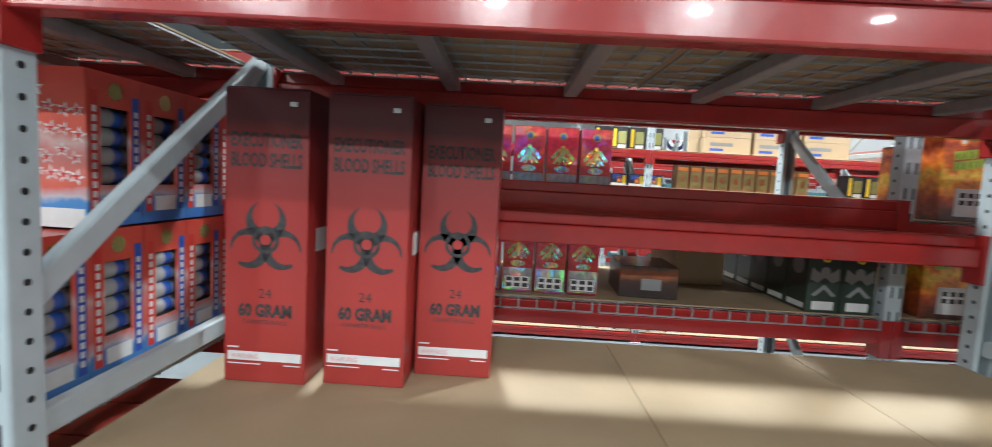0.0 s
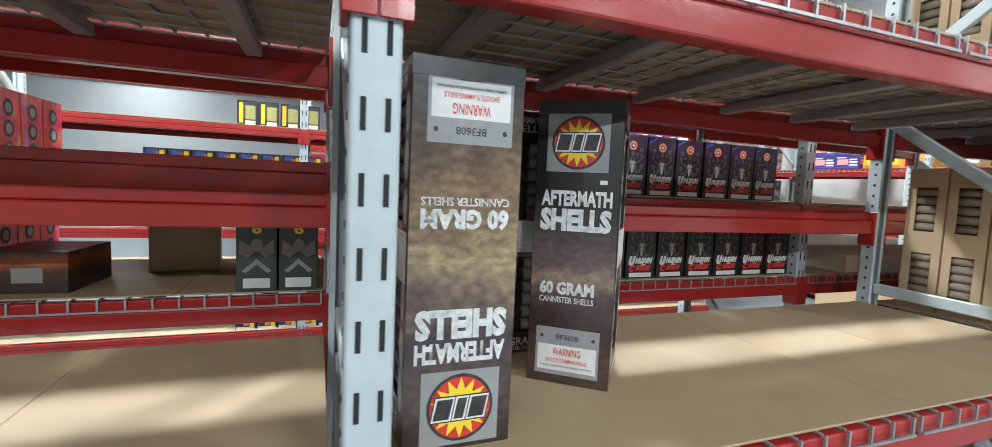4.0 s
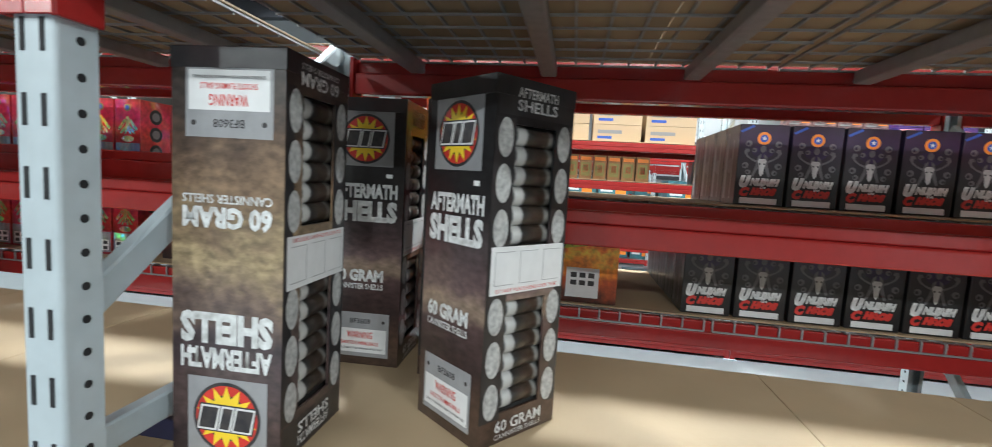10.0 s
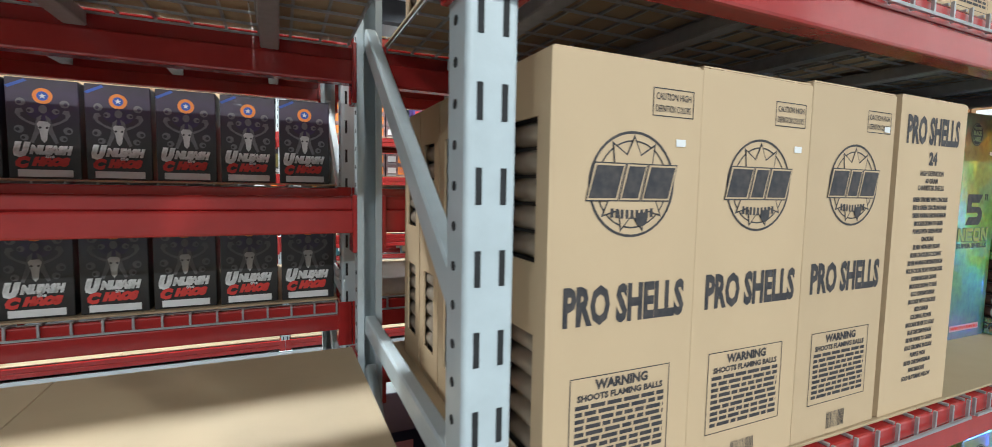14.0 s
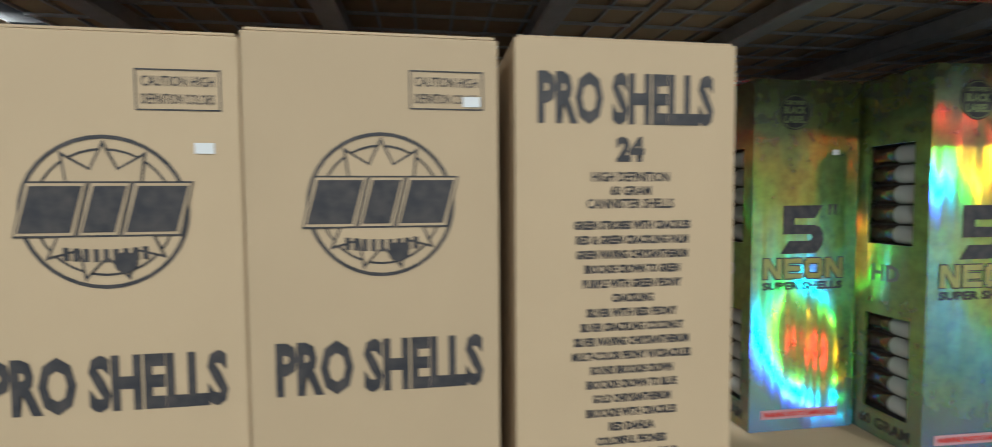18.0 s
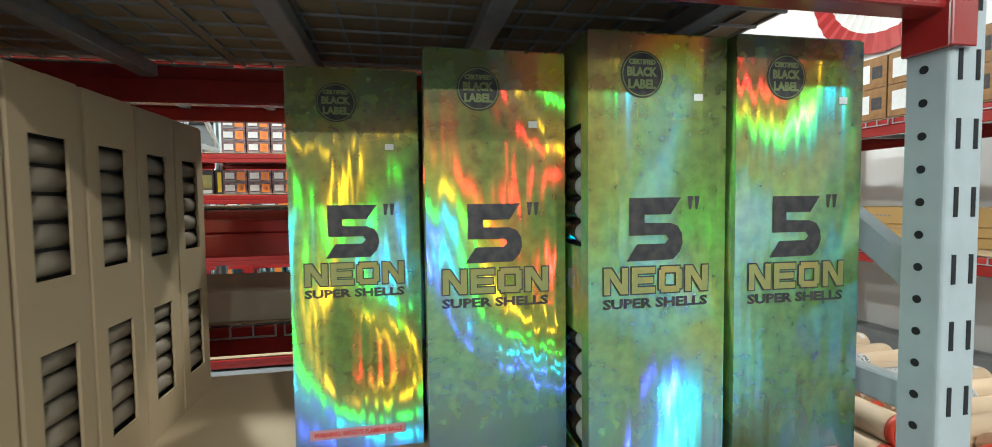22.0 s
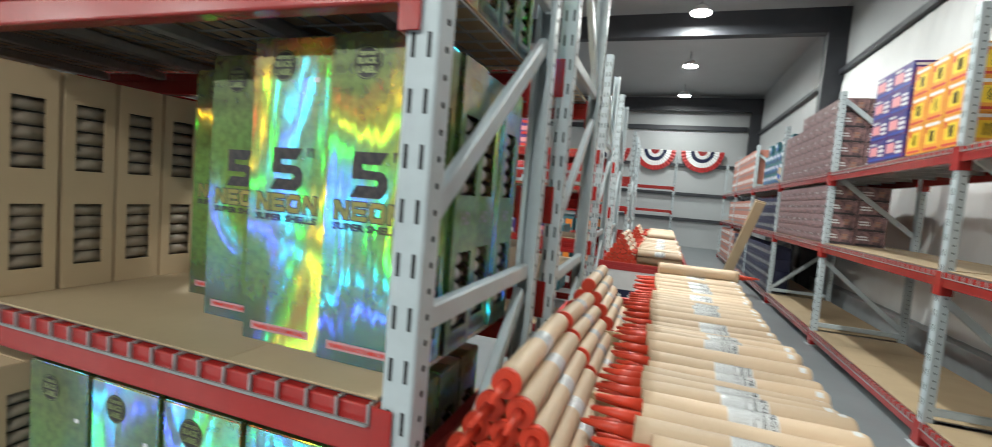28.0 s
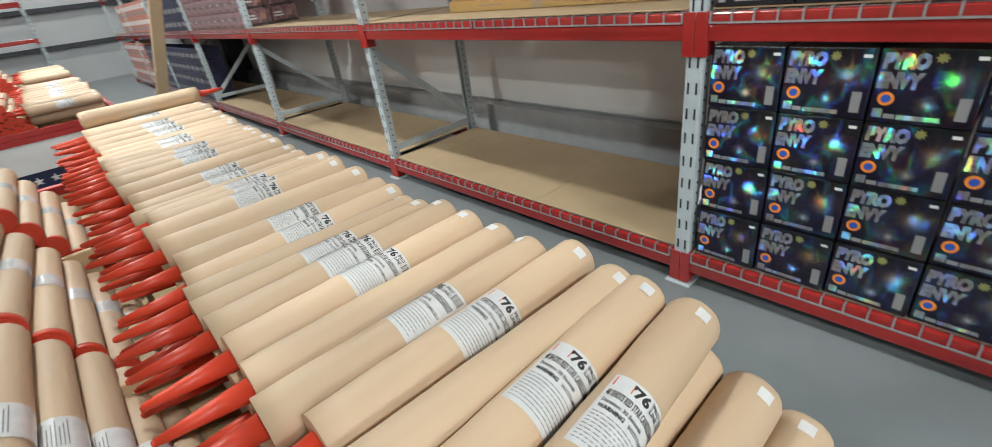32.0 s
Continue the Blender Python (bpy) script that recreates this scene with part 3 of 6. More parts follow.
def star(cx, cz, r, r0, n, y=-EPS, turn=0.0, sx=1.0):
    bm = bmesh.new()
    bm.faces.new([bm.verts.new((cx + sx * q * math.sin(a), y, cz + q * math.cos(a))) for a, q in ((turn + math.pi * i / n, r if i % 2 == 0 else r0) for i in range(2 * n))])
    return bm


def poly(points, y=-EPS):
    bm = bmesh.new()
    bm.faces.new([bm.verts.new((x, y, z)) for x, z in points])
    return bm


def joined(parts):
    """Several flat prints in one ink as one mesh."""
    out = bmesh.new()
    for bm in parts:
        me = bpy.data.meshes.new("t")
        bm.to_mesh(me)
        bm.free()
        out.from_mesh(me)
        bpy.data.meshes.remove(me)
    return out


def lines(rows, y=-EPS):
    """Print too small to read: bars (x0, z0, x1, z1)."""
    bm = bmesh.new()
    for x0, z0, x1, z1 in rows:
        bm.faces.new([bm.verts.new(p) for p in ((x0, y, z0), (x1, y, z0), (x1, y, z1), (x0, y, z1))])
    return bm


def textbars(x0, x1, z0, z1, n, rnd, fill=0.55):
    rows = []
    step = (z1 - z0) / n
    for i in range(n):
        a = x0
        while a < x1:
            w = rnd.uniform(0.012, 0.03)
            rows.append((a, z1 - (i + fill) * step, min(a + w, x1), z1 - i * step))
            a += w + 0.004
    return rows


FRONT = Matrix.Identity(4)
FINE = {"bar_code", "picture_grid", "warning_text", "small_print", "edge_text", "instruction_text", "logo", "title_letters", "title_block"}


def write(parent, text, height, mat, x, z, m=FRONT, y=-EPS, label="", **kw):
    return put("lettering", word(text, height, mat, **kw), parent, m @ Matrix.Translation((x, y, z)), label)


def printed(parent, name, bm, mat, m=FRONT, label=""):
    ob = part(name, bm, mat, parent, label)
    ob.matrix_basis = m
    if name in FINE:
        ob["kind"] = "stuff"
    return ob


def sides(w, d):
    """Placings of the four faces of a carton whose front is y = 0: front, right, back, left. x runs along the face."""
    return (FRONT, Matrix.Translation((w / 2, d / 2, 0)) @ pose(0, 0, 0, 0, 0, 90), Matrix.Translation((0, d, 0)) @ pose(0, 0, 0, 0, 0, 180), Matrix.Translation((-w / 2, d / 2, 0)) @ pose(0, 0, 0, 0, 0, -90))


def carton_body(w, d, h, windows=(), wmargin=0.025, which=()):
    """A folded carton; the listed side faces ("left", "right") have openings at the heights in windows."""
    bm = bmesh.new()
    if not which:
        return box(bm, -w / 2, 0, 0, w / 2, d, h, 0.0025, 2)
    made = {}

    def v(*p):
        key = tuple(round(c, 5) for c in p)
        if key not in made:
            made[key] = bm.verts.new(p)
        return made[key]

    ys = [0, wmargin, d - wmargin, d]
    zs = [0] + [z for pair in windows for z in pair] + [h]
    cut = {-1: "left" in which, 1: "right" in which}
    ends = {s: (zs if cut[s] else [0, h], ys if cut[s] else [0, d]) for s in (-1, 1)}
    x = w / 2
    for y, turn in ((0, 1), (d, -1)):
        bm.faces.new(([v(x, y, z) for z in ends[1][0]] + [v(-x, y, z) for z in reversed(ends[-1][0])])[::turn])
    for z, turn in ((0, -1), (h, 1)):
        bm.faces.new(([v(x, y, z) for y in ends[1][1]] + [v(-x, y, z) for y in reversed(ends[-1][1])])[::turn])
    for s in (-1, 1):
        if not cut[s]:
            bm.faces.new([v(s * x, *p) for p in ((0, 0), (d, 0), (d, h), (0, h))][::s])
            continue
        for j, (z0, z1) in enumerate(zip(zs, zs[1:])):
            for i, (y0, y1) in enumerate(zip(ys, ys[1:])):
                ring = [(y0, z0), (y1, z0), (y1, z1), (y0, z1)]
                if not (i == 1 and j % 2):
                    bm.faces.new([v(s * x, *p) for p in ring][::s])
                    continue
                for p, q in zip(ring, ring[1:] + ring[:1]):
                    bm.faces.new([v(s * x, *p), v(s * x, *q), v(s * (x - 0.005), *q), v(s * (x - 0.005), *p)][::-s])
    return bm


def flaps(parent, w, d, h, mat):
    """The two top flaps, meeting in the middle."""
    part("top_flap", B(-w / 2 + 0.004, 0.002, h + 0.0004, w / 2 - 0.004, d / 2 - 0.002, h + 0.0032), mat, parent)
    part("top_flap", B(-w / 2 + 0.005, d / 2 + 0.001, h + 0.0004, w / 2 - 0.003, d - 0.003, h + 0.0036), mat, parent)


def canisters(parent, w, d, windows, side, r, mat, margin, n):
    """Firework canisters lying in a carton behind its openings."""
    x = (-1 if side == "left" else 1) * (w / 2 - 0.006 - r)
    # solid core, its near-black colour painting the shade behind the openings
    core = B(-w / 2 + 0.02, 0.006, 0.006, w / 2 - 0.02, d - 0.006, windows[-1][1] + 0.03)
    part("inside", core, CORE, parent, "solid near-black core standing for the shade inside the carton")
    me = cached(("canister", round(d, 3), round(r, 4), mat.name), lambda: tube(bmesh.new(), (0, margin - 0.012, 0), (0, d - margin + 0.012, 0), r, seg=14), mat, False)
    me.polygons.foreach_set("use_smooth", [len(p.vertices) == 4 for p in me.polygons])
    for z0, z1 in windows:
        for i in range(n):
            put("canister", me, parent, Matrix.Translation((x, 0, z0 + (z1 - z0) * (i + 0.5) / n)))


def tape(parent, w, d, h, mat=None):
    part("sealing_tape", B(-0.024, -0.0009, h - 0.035, 0.024, d + 0.0009, h + 0.0042), FILM, parent, "clear sealing tape")


def badge(parent, cx, cz, r, ink, m=FRONT):
    """A round trade mark as plain shapes: ring, burst and a slanted block."""
    printed(parent, "logo", disc(cx, cz, r, r0=r * 0.95), ink, m)
    printed(parent, "logo", disc(cx, cz, r * 0.83, r0=r * 0.80), ink, m)
    printed(parent, "logo", star(cx, cz, r * 0.94, r * 0.60, 11), ink, m)
    printed(parent, "logo", star(cx, cz, r * 0.86, r * 0.56, 11, y=-EPS * 1.6), KRAFT, m)
    for grow, y, mat in ((0.06, -EPS * 2.2, ink), (0.035, -EPS * 2.8, KRAFT), (0.0, -EPS * 3.4, ink)):
        bm = bmesh.new()
        for k in (-1, 0, 1):
            x, g, wide = cx + k * r * 0.62, grow * r, (0.30, 0.19, 0.30)[k + 1] * r
            lo, hi = cz - r * 0.26 - g, cz + r * 0.34 + g
            bm.faces.new([bm.verts.new(p) for p in ((x - wide - r * 0.08 - g, y, lo), (x + wide - r * 0.08 + g, y, lo), (x + wide + r * 0.08 + g, y, hi), (x - wide + r * 0.08 - g, y, hi))])
        printed(parent, "logo", bm, mat, m)
    printed(parent, "logo", lines([(cx - r * 0.5 + r * 0.115 * i, cz - r * 0.62 - r * 0.03 * math.sin(i * 0.39), cx - r * 0.43 + r * 0.115 * i, cz - r * 0.45 - r * 0.03 * math.sin(i * 0.39)) for i in range(9)], y=-EPS * 2), ink, m)
    printed(parent, "logo", disc(cx + r * 0.22, cz - r * 0.66, r * 0.14, y=-EPS * 2.4), ink, m)


LIST = ["GREEN STROBES WITH CRACKLES", "RED & GREEN CRACKLING PALM", "GREEN WAVING CHRYSANTHEMUM", "BROCADE CROWN TO GREEN", "PURPLE WITH GREEN PEONY", "CRACKLING", "SILVER WITH RED PEONY", "SILVER CRACKLING COCONUT", "SILVER WAVING CHRYSANTHEMUM", "MULTI-COLOR PEONY W/CRACKLES", "ROUND BROCADE CROWN", "BROCADE CROWN TO BLUE", "GOLD CHRYSANTHEMUM", "BROCADE WITH CRACKLES", "RED DAHLIA", "COLORFUL PEONIES", "BROCADE SILVER TO GOLD", "BLUE CHRYSANTHEMUM", "SILVER WAVE TO GREEN", "GOLD STROBING BROCADE", "PURPLE PALM", "SILVER CHRYSANTHEMUM", "KING BROCADE", "GOLD GLITTERING WILLOW"]
PROW, PROD, PROH = 0.268, 0.150, 0.672


def pro_carton(m, front="logo", windows=(), open_sides=(), group="brown shell cartons", tag=(0.094, 0.556)):
    ob = thing("shell_carton", "tall brown corrugated carton of mortar shells standing on the shelf", "firework carton", m, group)
    wins = ((0.075, 0.27), (0.375, 0.585)) if open_sides else ()
    part("carton_body", carton_body(PROW, PROD, PROH, wins, 0.034, open_sides), KRAFT, ob)
    flaps(ob, PROW, PROD, PROH, KRAFT)
    for s in open_sides:
        canisters(ob, PROW, PROD, wins, s, 0.0195, SHELLK, 0.034, 5)
    rnd = random.Random(5)
    if front == "logo":
        for a in ((0.037, 0.594, 0.117, 0.5955), (0.037, 0.6345, 0.117, 0.636)):
            printed(ob, "caution_frame", rect(*a), INK)
        for a in ((0.037, 0.5955, 0.0385, 0.6345), (0.1155, 0.5955, 0.117, 0.6345)):
            printed(ob, "caution_frame", rect(*a), INK)
        write(ob, "CAUTION HIGH", 0.0105, INK, 0.077, 0.6185, width=0.068, weight=0.01)
        write(ob, "DEFINITION COLORS", 0.0105, INK, 0.077, 0.6005, width=0.068, weight=0.01)
        badge(ob, 0.006, 0.491, 0.078, INK)
        write(ob, "PRO SHELLS", 0.060, INK, 0.004, 0.285, width=0.222, weight=0.045)
        for a in ((-0.092, 0.068, 0.092, 0.0695), (-0.092, 0.2085, 0.092, 0.21), (-0.092, 0.0695, -0.0905, 0.2085), (0.0905, 0.0695, 0.092, 0.2085)):
            printed(ob, "warning_frame", rect(*a), INK)
        write(ob, "WARNING", 0.016, INK, 0, 0.188, width=0.098, weight=0.05)
        write(ob, "SHOOTS FLAMING BALLS", 0.0105, INK, 0, 0.173, width=0.158, weight=0.05)
        printed(ob, "warning_text", lines(textbars(-0.082, 0.082, 0.076, 0.168, 9, rnd, 0.62)), INK)
        printed(ob, "bar_code", lines([(-0.028 + i * 0.0042, 0.012, -0.028 + i * 0.0042 + rnd.choice((0.001, 0.002)), 0.045) for i in range(14)]), INK)
        printed(ob, "price_tag", rect(tag[0] - 0.0095, tag[1] - 0.0055, tag[0] + 0.0095, tag[1] + 0.0055, y=-EPS * 2), LABELW, label="small white price sticker")
    elif front == "list":
        write(ob, "PRO SHELLS", 0.060, INK, -0.001, 0.577, width=0.214, weight=0.045)
        write(ob, "24", 0.029, INK, 0.002, 0.535, width=0.034, weight=0.06)
        for t, z, w in (("HIGH DEFINITION", 0.512, 0.096), ("60 GRAM", 0.496, 0.05), ("CANNISTER SHELLS", 0.481, 0.107)):
            write(ob, t, 0.0115, INK, 0.003, z, width=w, weight=0.03)
        for i, t in enumerate(LIST):
            write(ob, t, 0.0105, INK, 0.006, 0.4565 - i * 0.01705, width=0.0051 * len(t) + 0.006, weight=0.05)
    return ob


PRO_X, PRO_TALL = (0.223, 0.493, 0.762, 1.049), (0.979, 0.986, 0.997, 1.004)
for k in range(4):
    for j in range(5):
        turn = (0.0, 0.2, 0.4, 0.2)[k] if j == 0 else 0.2 * ((j * 7 + k) % 3 - 1)
        pro_carton(pose(PRO_X[k], 0.012 + 0.002 * k + j * 0.158 + 0.004 * (j > 0), SHELF, 0, 0, turn) @ Matrix.Diagonal((1, 1, PRO_TALL[k], 1)), ("logo", "logo", "logo", "list")[k] if j == 0 else "", (), ("left",) * (k == 0) + ("right",) * (k == 3), tag=((0.094, 0.556), (0.100, 0.556), (0.104, 0.603), (0, 0))[k])

NW, ND, NH = 0.242, 0.155, 0.735
FIVE = [(-0.0515, 0.479), (0.040, 0.479), (0.021, 0.452), (-0.025, 0.452), (-0.025, 0.439), (0.021, 0.438), (0.034, 0.433), (0.0415, 0.421), (0.043, 0.405), (0.038, 0.391), (0.026, 0.379), (-0.056, 0.378), (-0.038, 0.405), (0.011, 0.405), (0.018, 0.412), (0.013, 0.419), (-0.0515, 0.419)]
STROKES = {"N": ((0, 0, 0.25, 1), (0.75, 0, 1, 1), (0, 1, 0.3, 1, 1, 0, 0.7, 0)), "E": ((0, 0, 0.25, 1), (0.25, 0.76, 1, 1), (0.25, 0.38, 0.92, 0.62), (0.25, 0, 1, 0.24)), "O": ((0, 0.12, 0.25, 0.88), (0.75, 0.12, 1, 0.88), (0.1, 0.76, 0.9, 1), (0.1, 0, 0.9, 0.24))}


def block_letters(text, x0, x1, z0, z1, grow, y, gap=0.16):
    """Wide squared capitals built of bars; grow widens each bar for an outline."""
    bm = bmesh.new()
    w = (x1 - x0) / (len(text) + gap * (len(text) - 1))
    for i, c in enumerate(text):
        a = x0 + i * w * (1 + gap)
        for k, q in enumerate(STROKES[c]):
            yy = y - 0.00003 * k
            if len(q) == 4:
                pts = ((q[0], q[1]), (q[2], q[1]), (q[2], q[3]), (q[0], q[3]))
                pts = [(a + px * w + (grow if px > (q[0] + q[2]) / 2 else -grow), z0 + pz * (z1 - z0) + (grow if pz > (q[1] + q[3]) / 2 else -grow)) for px, pz in pts]
            else:
                pts = [(a + q[2 * n] * w + (-grow if n in (0, 3) else grow), z0 + q[2 * n + 1] * (z1 - z0) + (grow if n < 2 else -grow)) for n in (0, 3, 2, 1)]
            bm.faces.new([bm.verts.new((px, yy, pz)) for px, pz in pts])
    return bm



def neon_carton(m, front=True, open_sides=("left",), group="green foil cartons", tag=(0.0825, 0.605)):
    ob = thing("foil_carton", "tall green holographic foil carton of mortar shells", "firework carton", m, group)
    wins = ((0.055, 0.255), (0.40, 0.60)) if open_sides else ()
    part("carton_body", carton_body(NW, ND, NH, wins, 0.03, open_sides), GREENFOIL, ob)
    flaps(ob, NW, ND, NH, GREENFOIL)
    for s in open_sides:
        canisters(ob, NW, ND, wins, s, 0.0195, NEONCAN, 0.03, 5)
        f = sides(NW, ND)[3 if s == "left" else 1]
        write(ob, "NEON", 0.028, GOLDINK, 0, 0.665, m=f, width=0.075, weight=0.01)
        write(ob, "HD", 0.034, GREYINK, -0.005, 0.325, m=f, width=0.06, weight=0.03)
        write(ob, "60 GRAM", 0.024, INK, 0, 0.018, m=f, width=0.11, weight=0.03)
    if front:
        printed(ob, "figure_five", poly(FIVE[::-1]), INK)
        for x in (0.052, 0.064):
            printed(ob, "inch_mark", poly([(x + 0.002, 0.459), (x + 0.006, 0.459), (x + 0.0095, 0.481), (x, 0.481)]), INK)
        printed(ob, "title_letters", block_letters("NEON", -0.095, 0.089, 0.326, 0.368, 0.0022, -EPS), INK)
        printed(ob, "title_letters", block_letters("NEON", -0.095, 0.089, 0.326, 0.368, 0.0, -EPS * 2), GOLDINK)
        write(ob, "SUPER SHELLS", 0.0165, INK, -0.004, 0.302, width=0.186, weight=0.04)
        printed(ob, "round_mark", disc(-0.030, 0.672, 0.0365), INK)
        printed(ob, "round_mark", disc(-0.030, 0.672, 0.0343, y=-EPS * 2, r0=0.0325), OLIVEINK)
        for text, z, hh, ww in (("CERTIFIED", 0.687, 0.0085, 0.046), ("BLACK", 0.6685, 0.0150, 0.052), ("LABEL", 0.6495, 0.0150, 0.048)):
            write(ob, text, hh, OLIVEINK, -0.030, z, y=-EPS * 2, width=ww, weight=0.06)
        printed(ob, "warning_strip", rect(-0.095, 0.026, 0.085, 0.046), DULLPINK)
        write(ob, "WARNING: SHOOTS FLAMING BALLS", 0.010, REDINK, -0.005, 0.031, y=-EPS * 2, width=0.166, weight=0.04)
        printed(ob, "price_tag", rect(tag[0] - 0.008, tag[1] - 0.0055, tag[0] + 0.008, tag[1] + 0.0055, y=-EPS * 2), LABELW, label="small white price sticker")
    return ob


NEON_TAGS = iter(((0.066, 0.590), (0.064, 0.614), (0.069, 0.639), (0.081, 0.637)))
for x, y, r, deep in ((1.601, 0.384, -0.5, 3), (1.848, 0.236, -1.5, 4), (2.097, 0.144, -0.5, 4), (2.345, 0.124, -0.8, 4)):
    tag = next(NEON_TAGS)
    for j in range(deep):
        if y + j * 0.165 + ND > 0.87:
            break
        neon_carton(pose(x + (0.012 if j else 0) * (j % 2), y + j * 0.165, SHELF, 0, 0, r if j == 0 else r * 0.3) @ Matrix.Diagonal((1, 1, 1.015 if x > 2 else 1.0, 1)), j == 0, ("left", "right") if x > 2.2 else ("left",), tag=tag)
for k in range(4):
    for j in range(5):
        x = 1.46 + 0.262 * k
        neon_carton(pose(x, 0.03 + j * 0.165, 0.1745), j == 0, ("right",) if k == 3 else (), "green foil cartons")
for x in (2.083, 2.338):
    for j in range(5):
        neon_carton(pose(x, 0.06 + j * 0.165, 1.9345), j == 0, ("right",) if x > 2.2 else (), "green foil cartons")
for k in range(4):
    for j in range(5):
        if k == 3 or j == 0:
            pro_carton(pose(PRO_X[k], 0.02 + j * 0.16, 0.1745), "logo" if j == 0 else "", (), ("right",) * (k == 3))
for k in range(5):
    for j in range(5 if k == 0 else 1):
        pro_carton(pose(0.243 + k * 0.277, 0.10 + j * 0.158, 1.9345), "logo" if j == 0 else "", (), ("left",) * (k == 0))

AW, AD, AH = 0.205, 0.215, 0.70
OVAL = shader("oval_label", (0.5, 0.5, 0.49), 0.4, grain=0.6, scale=90, tint=(0.12, 0.12, 0.12))
PLATE_LINES = [(0.0, "WARNING", 0.019, 0.07), (-0.018, "SHOOTS FLAMING BALLS", 0.010, 0.103), (-0.030, "CAREFULLY READ OTHER WARNINGS ON SIDE PANELS", 0.005, 0.13)]


def smoky_carton(m, flipped=False, group="black shell cartons", lying=False):
    ob = thing("smoky_carton", "upside-down black and brown smoke printed carton of shells" if flipped else "tall black and brown smoke printed carton of mortar shells", "firework carton", m, group)
    W, D, H = AW, AD, AH
    turn = Matrix.Translation((0, 0, H)) @ pose(0, 0, 0, 0, 180, 0) if flipped else FRONT
    wins = ((0.06, 0.285), (0.39, 0.62))
    if flipped:
        wins = tuple((H - b, H - a) for a, b in reversed(wins))
    part("carton_body", carton_body(W, D, H, wins, 0.052, ("left", "right")), SMOKE if flipped else DARKSMOKE, ob)
    # same near-black block as painted shade behind the canisters
    part("inside", B(-W / 2 + 0.02, 0.006, 0.006, W / 2 - 0.02, D - 0.006, H - 0.006), CORE, ob, "solid near-black core standing for the shade inside the carton")
    part("end_cap", B(-W / 2 - 0.0012, -0.0012, H - 0.03, W / 2 + 0.0012, D + 0.0012, H + 0.0045), BLACKP, ob, "black top flaps under clear tape")
    for s, f in (("right", sides(W, D)[1]), ("left", sides(W, D)[3])):
        x = (-1 if s == "left" else 1) * (W / 2 - 0.0255)
        me = cached(("canister", "smoky"), lambda: tube(bmesh.new(), (0, 0.04, 0), (0, D - 0.04, 0), 0.0205, seg=14), BANDED, True)
        for z0, z1 in wins:
            for i in range(6):
                put("canister", me, ob, Matrix.Translation((x, 0, z0 + (z1 - z0) * (i + 0.5) / 6)))
        fm = f @ turn
        for y in (-1, 1):
            printed(ob, "edge_strip", rect(y * 0.107 - 0.026 if y > 0 else -0.1065, 0.05, 0.1065 if y > 0 else -0.055 + 0.0, 0.63), BLACKP, fm)
            for i in range(7):
                printed(ob, "oval_label", disc(y * 0.080, 0.09 + i * 0.084, 0.036, y=-EPS * 2, sx=0.52), OVAL, fm)
        printed(ob, "instruction_label", rect(-0.1, 0.30, 0.1, 0.392, y=-EPS * 3), LABELW, fm, "white instruction label with line drawings")
        printed(ob, "instruction_text", lines([(-0.09 + 0.065 * k, 0.318, -0.089 + 0.065 * k, 0.382) for k in range(4)] + [(-0.09 + 0.065 * k, 0.318, -0.04 + 0.065 * k, 0.319) for k in range(3)] + [(-0.09 + 0.065 * k, 0.381, -0.04 + 0.065 * k, 0.382) for k in range(3)], y=-EPS * 4), GREYINK, fm)
        write(ob, "DO NOT PLACE HEAD OVER TUBE", 0.007, REDINK, 0, 0.304, m=fm, y=-EPS * 4, width=0.17)
        printed(ob, "top_band", rect(-0.1, 0.635, 0.1, 0.695), BLACKP, fm)
        write(ob, "AFTERMATH", 0.018, WHITEINK, 0, 0.670, m=fm, y=-EPS * 2, width=0.11, weight=0.02)
        write(ob, "SHELLS", 0.021, WHITEINK, 0, 0.645, m=fm, y=-EPS * 2, width=0.11, weight=0.02)
        write(ob, "60 GRAM", 0.024, WHITEINK, 0, 0.022, m=fm, y=-EPS * 2, width=0.13, weight=0.02)
        write(ob, "CANNISTER SHELLS", 0.010, WHITEINK, 0, 0.008, m=fm, y=-EPS * 2, width=0.13)
    up = 1.0 if flipped else 0.0
    zl = 0.600 + 0.022 * up
    printed(ob, "logo_plate", rect(-0.078, zl - 0.07, 0.072, zl + 0.07), LABELG, turn, "grey plate with a round burst trade mark")
    printed(ob, "logo", disc(-0.003, zl, 0.064, y=-EPS * 2), INK, turn)
    printed(ob, "logo", disc(-0.003, zl, 0.058, y=-EPS * 2.5), REDINK, turn)
    printed(ob, "logo", disc(-0.003, zl, 0.041, y=-EPS * 3), INK, turn)
    printed(ob, "logo", star(-0.003, zl, 0.058, 0.036, 14, y=-EPS * 3.5), YELLOWINK, turn)
    for grow, y, mat in ((0.006, -EPS * 3.9, INK), (0.0035, -EPS * 4.4, LABELW), (0.0, -EPS * 4.9, INK)):
        bm = bmesh.new()
        for k in (-1, 0, 1):
            cx, wide = -0.003 + k * 0.033, (0.015, 0.009, 0.015)[k + 1] + grow
            bm.faces.new([bm.verts.new(p) for p in ((cx - wide - 0.004, y, zl - 0.018 - grow), (cx + wide - 0.004, y, zl - 0.018 - grow), (cx + wide + 0.004, y, zl + 0.02 + grow), (cx - wide + 0.004, y, zl + 0.02 + grow))])
        printed(ob, "logo", bm, mat, turn)
    write(ob, "AFTERMATH", 0.038, WHITEINK, 0.0, 0.447 + 0.052 * up, m=turn, width=0.172, weight=0.045)
    write(ob, "SHELLS", 0.056, WHITEINK, 0.0, 0.385 + 0.052 * up, m=turn, width=0.174, weight=0.06)
